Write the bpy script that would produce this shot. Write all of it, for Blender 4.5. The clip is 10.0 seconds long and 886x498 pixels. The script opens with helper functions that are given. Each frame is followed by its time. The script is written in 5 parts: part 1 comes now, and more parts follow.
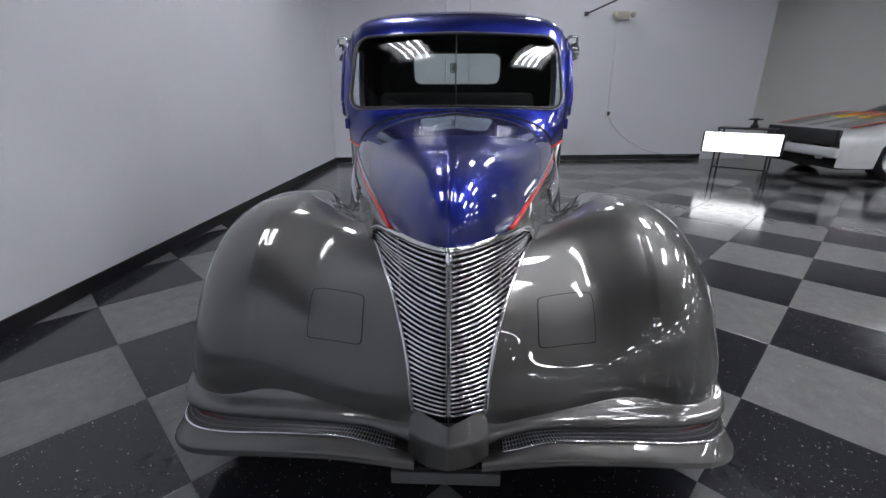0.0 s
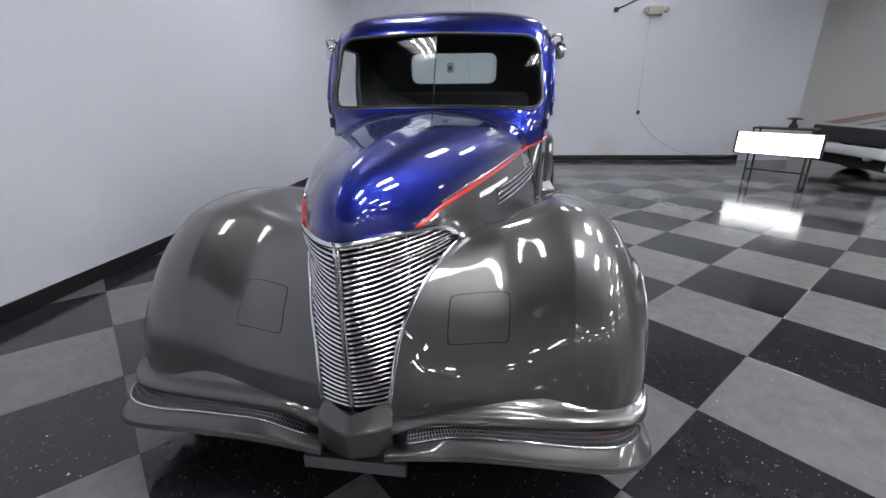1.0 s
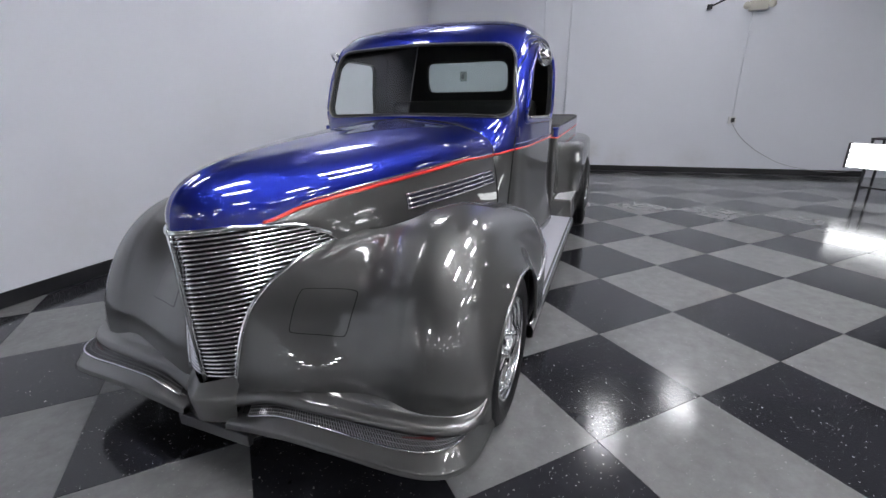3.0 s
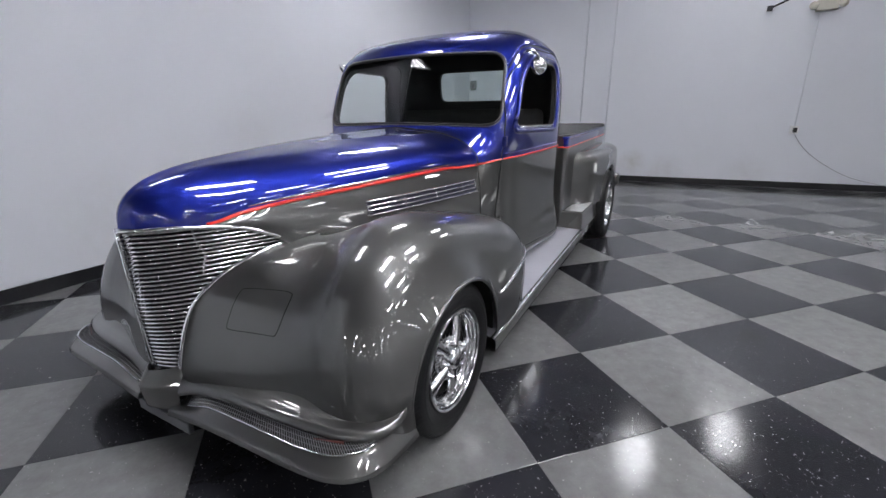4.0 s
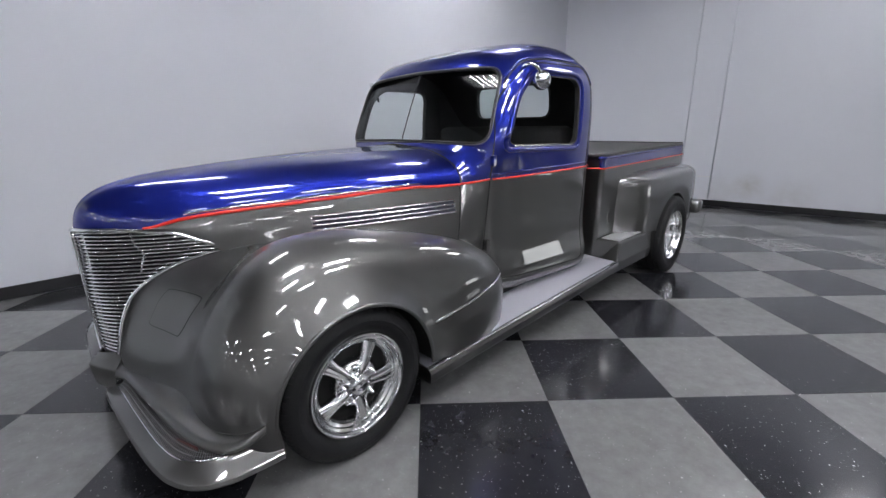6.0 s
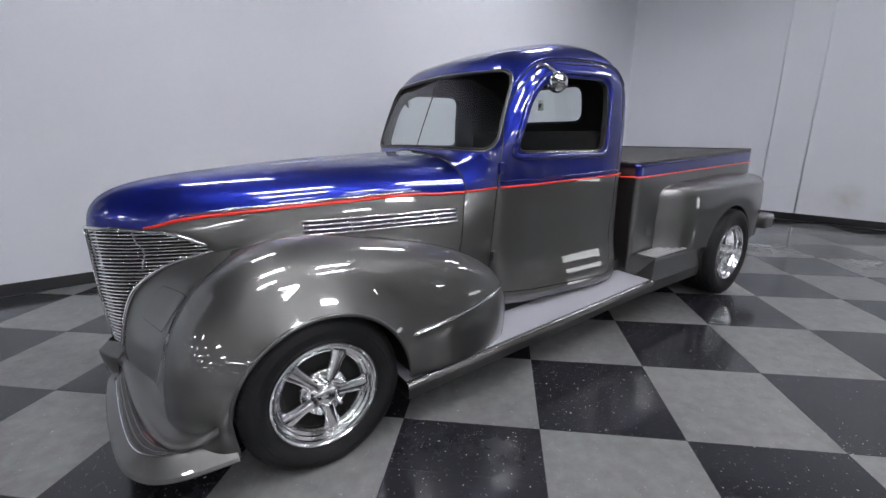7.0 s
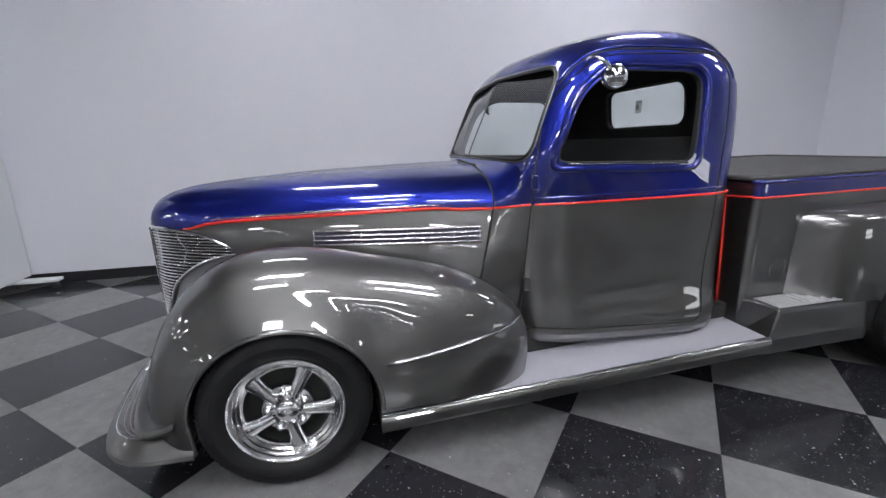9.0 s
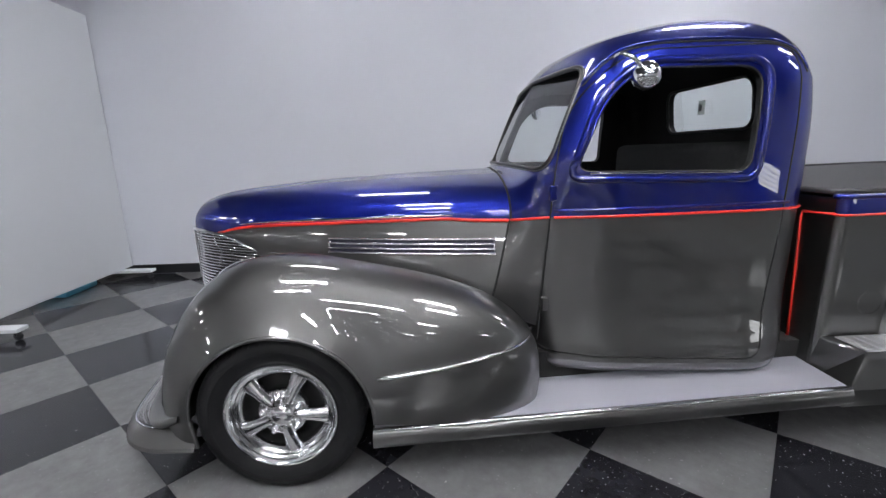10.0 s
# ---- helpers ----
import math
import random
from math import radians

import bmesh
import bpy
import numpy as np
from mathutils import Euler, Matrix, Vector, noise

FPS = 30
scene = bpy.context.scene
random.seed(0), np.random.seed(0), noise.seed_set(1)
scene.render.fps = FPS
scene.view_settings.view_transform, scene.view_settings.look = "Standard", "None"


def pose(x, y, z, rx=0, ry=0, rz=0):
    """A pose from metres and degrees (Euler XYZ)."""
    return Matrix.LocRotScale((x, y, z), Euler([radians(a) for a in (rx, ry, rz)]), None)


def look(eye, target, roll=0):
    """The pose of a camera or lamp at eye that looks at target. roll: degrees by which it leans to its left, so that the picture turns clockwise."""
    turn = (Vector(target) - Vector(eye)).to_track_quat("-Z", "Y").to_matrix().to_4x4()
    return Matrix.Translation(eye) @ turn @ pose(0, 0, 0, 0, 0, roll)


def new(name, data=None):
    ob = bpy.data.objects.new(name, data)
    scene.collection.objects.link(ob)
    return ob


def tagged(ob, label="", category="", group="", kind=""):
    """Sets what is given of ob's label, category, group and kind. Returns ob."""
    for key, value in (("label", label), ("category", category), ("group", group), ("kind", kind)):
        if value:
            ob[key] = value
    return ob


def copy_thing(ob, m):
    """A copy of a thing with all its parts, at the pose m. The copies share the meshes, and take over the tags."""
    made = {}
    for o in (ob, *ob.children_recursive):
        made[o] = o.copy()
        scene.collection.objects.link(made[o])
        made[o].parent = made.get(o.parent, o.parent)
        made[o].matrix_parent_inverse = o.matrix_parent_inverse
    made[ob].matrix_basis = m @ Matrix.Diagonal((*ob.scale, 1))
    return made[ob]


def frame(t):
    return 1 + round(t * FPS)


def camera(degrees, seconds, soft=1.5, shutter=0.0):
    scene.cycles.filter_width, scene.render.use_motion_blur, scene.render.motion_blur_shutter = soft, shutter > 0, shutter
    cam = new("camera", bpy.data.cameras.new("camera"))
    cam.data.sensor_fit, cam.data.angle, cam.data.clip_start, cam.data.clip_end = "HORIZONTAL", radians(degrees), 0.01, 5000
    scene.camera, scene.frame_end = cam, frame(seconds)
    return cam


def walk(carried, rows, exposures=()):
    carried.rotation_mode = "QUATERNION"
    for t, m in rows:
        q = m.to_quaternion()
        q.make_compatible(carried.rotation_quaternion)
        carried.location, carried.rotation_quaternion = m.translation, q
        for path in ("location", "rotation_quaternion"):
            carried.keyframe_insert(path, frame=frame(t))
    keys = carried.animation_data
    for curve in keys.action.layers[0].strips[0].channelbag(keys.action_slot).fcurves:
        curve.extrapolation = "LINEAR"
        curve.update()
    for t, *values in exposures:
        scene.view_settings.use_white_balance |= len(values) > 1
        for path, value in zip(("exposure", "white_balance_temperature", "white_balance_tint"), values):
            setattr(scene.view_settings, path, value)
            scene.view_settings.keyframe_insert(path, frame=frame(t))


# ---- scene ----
cam = camera(91.8, 10.0)
PATH = [
    (0, (0.008, -0.019, 1.234), (-0.059, 1.866, 0.569), -0.0),
    (0.5, (0.189, -0.022, 1.235), (0.078, 1.86, 0.566), -0.2),
    (1, (0.388, -0.022, 1.24), (0.142, 1.846, 0.57), -0.2),
    (1.5, (0.599, -0.016, 1.241), (0.237, 1.836, 0.578), -0.4),
    (2, (0.786, 0.01, 1.238), (0.333, 1.846, 0.588), -0.6),
    (2.5, (0.988, 0.052, 1.241), (0.412, 1.855, 0.595), -0.6),
    (4, (1.574, 0.288, 1.244), (0.643, 1.952, 0.641), -0.6),
    (4.5, (1.736, 0.401, 1.244), (0.691, 2.005, 0.664), -0.5),
    (5, (1.883, 0.529, 1.249), (0.734, 2.065, 0.68), -0.3),
    (6.5, (2.229, 0.994, 1.25), (0.751, 2.236, 0.727), -0.4),
    (7, (2.3, 1.16, 1.256), (0.721, 2.273, 0.739), -0.4),
    (7.5, (2.346, 1.321, 1.255), (0.674, 2.298, 0.756), -0.5),
    (8, (2.368, 1.493, 1.257), (0.609, 2.313, 0.774), -0.7),
    (8.5, (2.37, 1.678, 1.256), (0.53, 2.293, 0.77), -0.8),
    (9, (2.372, 1.843, 1.251), (0.487, 2.315, 0.778), -1.0),
    (9.5, (2.353, 2.005, 1.25), (0.429, 2.292, 0.788), -1.1),
    (10, (2.336, 2.16, 1.258), (0.388, 2.26, 0.813), -1.3),
]
walk(cam, [(t, look(eye, target, roll)) for t, eye, target, roll in PATH], [(0.0, -0.28), (0.5, 0.06), (1.0, 0.1), (2.5, 0.08), (5.0, 0.0), (7.5, 0.03), (10.0, 0.03)])

# World: dim even grey, the hall is lit by its own lamps.
world = bpy.data.worlds.new("hall_air")
scene.world = world
world.use_nodes = True
world.node_tree.nodes["Background"].inputs[0].default_value = (0.5, 0.55, 0.62, 1)
world.node_tree.nodes["Background"].inputs[1].default_value = 0.05
scene.view_settings.exposure = 0.0
TUBE_GLOW, BANK_GLOW = 70.0, 4.5


# ---- materials ----
def material(name, colour, rough=0.5, metal=0.0, coat=0.0, noise_scale=0.0, noise_amount=0.0, bump=0.0, bump_scale=200.0, rough_var=0.0):
    m = bpy.data.materials.new(name)
    m.use_nodes = True
    nt = m.node_tree
    p = nt.nodes["Principled BSDF"]
    p.inputs["Base Color"].default_value = (*colour, 1)
    p.inputs["Roughness"].default_value = rough
    p.inputs["Metallic"].default_value = metal
    p.inputs["Coat Weight"].default_value = coat
    p.inputs["Coat Roughness"].default_value = 0.03
    co = nt.nodes.new("ShaderNodeTexCoord")
    if noise_amount:
        n = nt.nodes.new("ShaderNodeTexNoise")
        n.inputs["Scale"].default_value, n.inputs["Detail"].default_value = noise_scale, 6
        nt.links.new(co.outputs["Object"], n.inputs["Vector"])
        mix = nt.nodes.new("ShaderNodeMix")
        mix.data_type = "RGBA"
        mix.inputs[6].default_value = (*[c * (1 - noise_amount) for c in colour], 1)
        mix.inputs[7].default_value = (*[min(1, c * (1 + noise_amount)) for c in colour], 1)
        nt.links.new(n.outputs["Fac"], mix.inputs[0])
        nt.links.new(mix.outputs[2], p.inputs["Base Color"])
        if rough_var:
            r = nt.nodes.new("ShaderNodeMapRange")
            r.inputs["To Min"].default_value, r.inputs["To Max"].default_value = rough - rough_var, rough + rough_var
            nt.links.new(n.outputs["Fac"], r.inputs["Value"])
            nt.links.new(r.outputs["Result"], p.inputs["Roughness"])
    if bump:
        b = nt.nodes.new("ShaderNodeTexNoise")
        b.inputs["Scale"].default_value, b.inputs["Detail"].default_value = bump_scale, 4
        nt.links.new(co.outputs["Object"], b.inputs["Vector"])
        bn = nt.nodes.new("ShaderNodeBump")
        bn.inputs["Strength"].default_value, bn.inputs["Distance"].default_value = bump, 0.002
        nt.links.new(b.outputs["Fac"], bn.inputs["Height"])
        nt.links.new(bn.outputs["Normal"], p.inputs["Normal"])
    return m


def flake_paint(name, colour, metal, rough):
    m = material(name, colour, rough, metal, 1.0, 1400, 0.22)
    m.node_tree.nodes["Principled BSDF"].inputs["Coat IOR"].default_value = 1.8
    m.node_tree.nodes["Principled BSDF"].inputs["Coat Roughness"].default_value = 0.012
    return m


def glow(name, colour, strength):
    m = bpy.data.materials.new(name)
    m.use_nodes = True
    nt = m.node_tree
    nt.nodes.remove(nt.nodes["Principled BSDF"])
    e = nt.nodes.new("ShaderNodeEmission")
    e.inputs[0].default_value, e.inputs[1].default_value = (*colour, 1), strength
    nt.links.new(e.outputs[0], nt.nodes["Material Output"].inputs[0])
    return m


def glass(name, tint):
    m = bpy.data.materials.new(name)
    m.use_nodes = True
    nt = m.node_tree
    nt.nodes.remove(nt.nodes["Principled BSDF"])
    t, g, f, mix = (nt.nodes.new("ShaderNode" + k) for k in ("BsdfTransparent", "BsdfGlossy", "LayerWeight", "MixShader"))
    t.inputs[0].default_value = (*tint, 1)
    g.inputs["Roughness"].default_value = 0.01
    f.inputs["Blend"].default_value = 0.5
    power = nt.nodes.new("ShaderNodeMath")
    power.operation, power.inputs[1].default_value = "POWER", 4.5
    scale = nt.nodes.new("ShaderNodeMath")
    scale.operation, scale.inputs[1].default_value, scale.inputs[2].default_value = "MULTIPLY_ADD", 0.92, 0.07
    nt.links.new(f.outputs["Facing"], power.inputs[0])
    nt.links.new(power.outputs[0], scale.inputs[0])
    nt.links.new(scale.outputs[0], mix.inputs[0])
    nt.links.new(t.outputs[0], mix.inputs[1])
    nt.links.new(g.outputs[0], mix.inputs[2])
    nt.links.new(mix.outputs[0], nt.nodes["Material Output"].inputs[0])
    return m


GREY = flake_paint("grey_metallic_paint", (0.108, 0.107, 0.105), 0.95, 0.42)
BLUE = flake_paint("blue_metallic_paint", (0.008, 0.017, 0.215), 0.92, 0.38)
BAR = material("bright_trim_metal", (0.85, 0.85, 0.87), 0.22, 1.0)
RED = material("red_pinstripe", (0.75, 0.03, 0.02), 0.35, 0, 0.6)
MARKER = material("dull_red_lens", (0.09, 0.014, 0.012), 0.3)
CHROME = material("chrome", (0.82, 0.83, 0.85), 0.06, 1.0, 0, 30, 0.04)
GRILLE_BAR = material("polished_grille_bar", (0.80, 0.80, 0.82), 0.16, 1.0, 0, 60, 0.05)
ALU = material("polished_aluminium", (0.84, 0.85, 0.86), 0.17, 1.0, 0, 60, 0.06)
SATIN = material("cast_alloy", (0.84, 0.84, 0.85), 0.16, 1.0, 0, 40, 0.06)
PLATE = material("brushed_aluminium", (0.78, 0.78, 0.79), 0.34, 0.75, 0, 40, 0.1)
SPEAR = material("satin_metal_moulding", (0.58, 0.58, 0.59), 0.22, 1.0, 0, 60, 0.06)
DULL = material("dull_trim", (0.22, 0.22, 0.23), 0.3, 0.8)
BLACK = material("black_plastic", (0.012, 0.012, 0.013), 0.45, 0, 0, 40, 0.3)
# Flat black for the underbody, and for shade in gaps and behind the grille.
SHADOW_BLACK = material("black_underbody_and_shade", (0.01, 0.01, 0.01), 0.9, 0, 0, 10, 0.3)
CLOTH = material("charcoal_cloth", (0.018, 0.018, 0.019), 0.95, 0, 0, 30, 0.3)
SEAT_CLOTH = material("grey_seat_cloth", (0.035, 0.035, 0.036), 0.95, 0, 0, 60, 0.3, 0.5, 500)
RUBBER = material("tyre_rubber", (0.011, 0.011, 0.012), 0.5, 0, 0, 25, 0.25, 0.3, 300)
RUBBER.node_tree.nodes["Principled BSDF"].inputs["Specular IOR Level"].default_value = 0.22
SEAL = material("window_rubber", (0.02, 0.02, 0.021), 0.4)
VINYL = material("black_vinyl_cover", (0.035, 0.035, 0.036), 0.55, 0, 0, 80, 0.2, 0.5, 700)
BOARD = material("lavender_grey_paint", (0.50, 0.50, 0.56), 0.35, 0.2, 0.5, 500, 0.1)
WALL = material("blue_white_wall_paint", (0.675, 0.69, 0.745), 0.55, 0, 0, 1.2, 0.035, 0.25, 90)
def stain(m, spots, tint):
    """Soft uneven marks at given places on a wall."""
    nt = m.node_tree
    p = nt.nodes["Principled BSDF"]
    source = p.inputs["Base Color"].links[0].from_socket
    co = nt.nodes.new("ShaderNodeTexCoord")
    n = nt.nodes.new("ShaderNodeTexNoise")
    n.inputs["Scale"].default_value, n.inputs["Detail"].default_value = 9, 5
    nt.links.new(co.outputs["Object"], n.inputs["Vector"])
    for at, size, amount in spots:
        d = nt.nodes.new("ShaderNodeVectorMath")
        d.operation, d.inputs[1].default_value = "DISTANCE", at
        nt.links.new(co.outputs["Object"], d.inputs[0])
        r = nt.nodes.new("ShaderNodeMapRange")
        r.interpolation_type = "SMOOTHSTEP"
        r.inputs["From Min"].default_value, r.inputs["From Max"].default_value = size, 0
        r.inputs["To Max"].default_value = amount * 2
        nt.links.new(d.outputs["Value"], r.inputs["Value"])
        f = nt.nodes.new("ShaderNodeMath")
        f.operation = "MULTIPLY"
        nt.links.new(r.outputs["Result"], f.inputs[0])
        nt.links.new(n.outputs["Fac"], f.inputs[1])
        mix = nt.nodes.new("ShaderNodeMix")
        mix.data_type = "RGBA"
        nt.links.new(f.outputs[0], mix.inputs[0])
        nt.links.new(source, mix.inputs[6])
        mix.inputs[7].default_value = (*tint, 1)
        source = mix.outputs[2]
    nt.links.new(source, p.inputs["Base Color"])


stain(WALL, [((0.72, 8.98, 0.36), 0.30, 0.30), ((0.35, 8.94, 0.22), 0.40, 0.14), ((1.25, 9.04, 0.20), 0.45, 0.16), ((2.5, 9.19, 0.16), 0.5, 0.14), ((-2.44, 2.0, 0.4), 0.7, 0.10), ((-2.44, 5.2, 0.7), 0.6, 0.08), ((-2.44, 3.4, 1.1), 0.5, 0.06)], (0.30, 0.27, 0.20))
WALL_B = material("cream_grey_wall_paint", (0.70, 0.71, 0.70), 0.6, 0, 0, 1.0, 0.03, 0.25, 90)
BASE = material("black_vinyl_baseboard", (0.012, 0.012, 0.014), 0.35, 0, 0, 8, 0.3)
# Dark tone chosen so the truck's paint reflects less from above.
CEIL = material("dark_ceiling_tone", (0.14, 0.14, 0.15), 0.8, 0, 0, 0.8, 0.05)
PANEL = material("white_partition_board", (0.72, 0.74, 0.76), 0.5, 0, 0, 1.5, 0.03, 0.15, 60)
STEEL = material("dark_steel", (0.05, 0.05, 0.055), 0.4, 0.7, 0, 30, 0.2)
HOUSING = material("white_enamel_housing", (0.7, 0.7, 0.7), 0.4)
TUBE = glow("fluorescent_tube", (0.965, 0.97, 1.02), TUBE_GLOW)
# Same tube turned down, so nearby walls and floor get less light.
TUBE_DIM = glow("dim_fluorescent_tube", (0.965, 0.97, 1.02), TUBE_GLOW * 0.42)
BANK_TUBE = glow("lamp_bank_tube", (0.96, 0.98, 1.0), BANK_GLOW)
GLASS = glass("clear_glass", (0.80, 0.86, 0.84))
DARK_GLASS = glass("tinted_glass", (0.42, 0.47, 0.46))


def tile_material(name, base, speck, speck_amount):
    """Sheet-vinyl tile: mottled base, fine flecks, worn sheen and a faint seam where four small tiles meet."""
    m = material(name, base, 0.14)
    nt = m.node_tree
    p = nt.nodes["Principled BSDF"]
    co = nt.nodes.new("ShaderNodeTexCoord")
    info = nt.nodes.new("ShaderNodeObjectInfo")
    shift = nt.nodes.new("ShaderNodeVectorMath")
    shift.operation = "MULTIPLY_ADD"
    nt.links.new(info.outputs["Random"], shift.inputs[0])
    shift.inputs[1].default_value = (37, 91, 13)
    nt.links.new(co.outputs["Object"], shift.inputs[2])
    mott = nt.nodes.new("ShaderNodeTexNoise")
    mott.inputs["Scale"].default_value, mott.inputs["Detail"].default_value = 14, 8
    mott.inputs["Roughness"].default_value = 0.7
    nt.links.new(shift.outputs[0], mott.inputs["Vector"])
    ragged = nt.nodes.new("ShaderNodeTexNoise")
    ragged.inputs["Scale"].default_value, ragged.inputs["Detail"].default_value = 120, 3
    nt.links.new(shift.outputs[0], ragged.inputs["Vector"])
    warp = nt.nodes.new("ShaderNodeVectorMath")
    warp.operation = "MULTIPLY_ADD"
    warp.inputs[1].default_value = (0.016, 0.016, 0.0)
    nt.links.new(ragged.outputs["Color"], warp.inputs[0])
    nt.links.new(shift.outputs[0], warp.inputs[2])
    layers = []
    for scale, amount, size in ((48, 0.5 * speck_amount, 0.20), (90, 0.9 * speck_amount, 0.22), (170, 0.9 * speck_amount, 0.26)):
        flk = nt.nodes.new("ShaderNodeTexVoronoi")
        flk.inputs["Scale"].default_value = scale
        nt.links.new(warp.outputs[0], flk.inputs["Vector"])
        cut = nt.nodes.new("ShaderNodeMapRange")
        cut.inputs["From Min"].default_value, cut.inputs["From Max"].default_value = size, size - 0.08
        nt.links.new(flk.outputs["Distance"], cut.inputs["Value"])
        pick = nt.nodes.new("ShaderNodeSeparateColor")
        nt.links.new(flk.outputs["Color"], pick.inputs[0])
        some = nt.nodes.new("ShaderNodeMath")
        some.operation, some.inputs[1].default_value = "LESS_THAN", amount
        nt.links.new(pick.outputs[0], some.inputs[0])
        tone = nt.nodes.new("ShaderNodeMath")
        tone.operation = "MULTIPLY"
        nt.links.new(some.outputs[0], tone.inputs[0])
        nt.links.new(pick.outputs[1], tone.inputs[1])
        both = nt.nodes.new("ShaderNodeMath")
        both.operation = "MULTIPLY"
        nt.links.new(cut.outputs[0], both.inputs[0])
        nt.links.new(tone.outputs[0], both.inputs[1])
        layers.append(both)
    one = nt.nodes.new("ShaderNodeMath")
    one.operation = "MAXIMUM"
    nt.links.new(layers[0].outputs[0], one.inputs[0])
    nt.links.new(layers[1].outputs[0], one.inputs[1])
    both = nt.nodes.new("ShaderNodeMath")
    both.operation = "MAXIMUM"
    nt.links.new(one.outputs[0], both.inputs[0])
    nt.links.new(layers[2].outputs[0], both.inputs[1])
    a = nt.nodes.new("ShaderNodeMix")
    a.data_type = "RGBA"
    a.inputs[6].default_value = (*[c * 0.62 for c in base], 1)
    a.inputs[7].default_value = (*[c * 1.38 for c in base], 1)
    nt.links.new(mott.outputs["Fac"], a.inputs[0])
    b = nt.nodes.new("ShaderNodeMix")
    b.data_type = "RGBA"
    nt.links.new(both.outputs[0], b.inputs[0])
    nt.links.new(a.outputs[2], b.inputs[6])
    b.inputs[7].default_value = (*speck, 1)
    nt.links.new(b.outputs[2], p.inputs["Base Color"])
    wear = nt.nodes.new("ShaderNodeTexNoise")
    wear.inputs["Scale"].default_value, wear.inputs["Detail"].default_value = 5, 5
    nt.links.new(shift.outputs[0], wear.inputs["Vector"])
    r = nt.nodes.new("ShaderNodeMapRange")
    r.inputs["To Min"].default_value, r.inputs["To Max"].default_value = 0.07, 0.20
    nt.links.new(wear.outputs["Fac"], r.inputs["Value"])
    nt.links.new(r.outputs["Result"], p.inputs["Roughness"])
    # seam between the small tiles: |x| or |y| near 0
    sep = nt.nodes.new("ShaderNodeSeparateXYZ")
    nt.links.new(co.outputs["Object"], sep.inputs[0])
    lows = []
    for k in (0, 1):
        ab = nt.nodes.new("ShaderNodeMath")
        ab.operation = "ABSOLUTE"
        nt.links.new(sep.outputs[k], ab.inputs[0])
        lows.append(ab)
    least = nt.nodes.new("ShaderNodeMath")
    least.operation = "MINIMUM"
    nt.links.new(lows[0].outputs[0], least.inputs[0])
    nt.links.new(lows[1].outputs[0], least.inputs[1])
    groove = nt.nodes.new("ShaderNodeMapRange")
    groove.inputs["From Min"].default_value, groove.inputs["From Max"].default_value = 0.0, 0.0012
    nt.links.new(least.outputs[0], groove.inputs["Value"])
    hb = nt.nodes.new("ShaderNodeTexNoise")
    hb.inputs["Scale"].default_value, hb.inputs["Detail"].default_value = 9, 3
    nt.links.new(shift.outputs[0], hb.inputs["Vector"])
    addh = nt.nodes.new("ShaderNodeMath")
    addh.operation = "MULTIPLY_ADD"
    addh.inputs[1].default_value = 0.5
    nt.links.new(groove.outputs[0], addh.inputs[0])
    nt.links.new(hb.outputs["Fac"], addh.inputs[2])
    bn = nt.nodes.new("ShaderNodeBump")
    bn.inputs["Strength"].default_value, bn.inputs["Distance"].default_value = 0.12, 0.0012
    nt.links.new(addh.outputs[0], bn.inputs["Height"])
    nt.links.new(bn.outputs["Normal"], p.inputs["Normal"])
    return m


TILE_LIGHT = tile_material("light_grey_vinyl_tile", (0.156, 0.156, 0.156), (0.42, 0.42, 0.42), 0.05)
TILE_DARK = tile_material("black_vinyl_tile", (0.020, 0.020, 0.024), (0.60, 0.60, 0.60), 0.10)


# ---- mesh helpers ----
def thing(name, at=(0, 0, 0), label="", category="", group="", kind=""):
    ob = new(name)
    ob.empty_display_size = 0.2
    ob.location = at
    return tagged(ob, label, category, group, kind)


def put_mesh(name, verts, faces, mats, parent=None, smooth=True, label="", indices=None):
    me = bpy.data.meshes.new(name)
    me.from_pydata([tuple(map(float, v)) for v in verts], [], faces)
    for m in mats if isinstance(mats, (list, tuple)) else [mats]:
        me.materials.append(m)
    if smooth:
        me.shade_smooth()
    if indices:
        me.polygons.foreach_set("material_index", indices)
    ob = new(name, me)
    ob.parent = parent
    return tagged(ob, label)


def part(name, bm, mat, parent=None, label="", smooth=False):
    bmesh.ops.recalc_face_normals(bm, faces=bm.faces[:])
    me = bpy.data.meshes.new(name)
    bm.to_mesh(me)
    bm.free()
    for m in mat if isinstance(mat, (list, tuple)) else [mat]:
        me.materials.append(m)
    if smooth:
        me.shade_smooth()
    ob = new(name, me)
    ob.parent = parent
    return tagged(ob, label)


def surf_data(fn, nu, nv):
    verts = [fn(i / nu, j / nv) for i in range(nu + 1) for j in range(nv + 1)]
    w = nv + 1
    faces = [(i * w + j, (i + 1) * w + j, (i + 1) * w + j + 1, i * w + j + 1) for i in range(nu) for j in range(nv)]
    return verts, faces


def surface(name, fn, nu, nv, mat, parent=None, label="", thick=0.0):
    verts, faces = surf_data(fn, nu, nv)
    ob = put_mesh(name, verts, faces, mat, parent, True, label)
    if thick:
        s = ob.modifiers.new("thickness", "SOLIDIFY")
        s.thickness, s.offset = thick, 0
    return ob


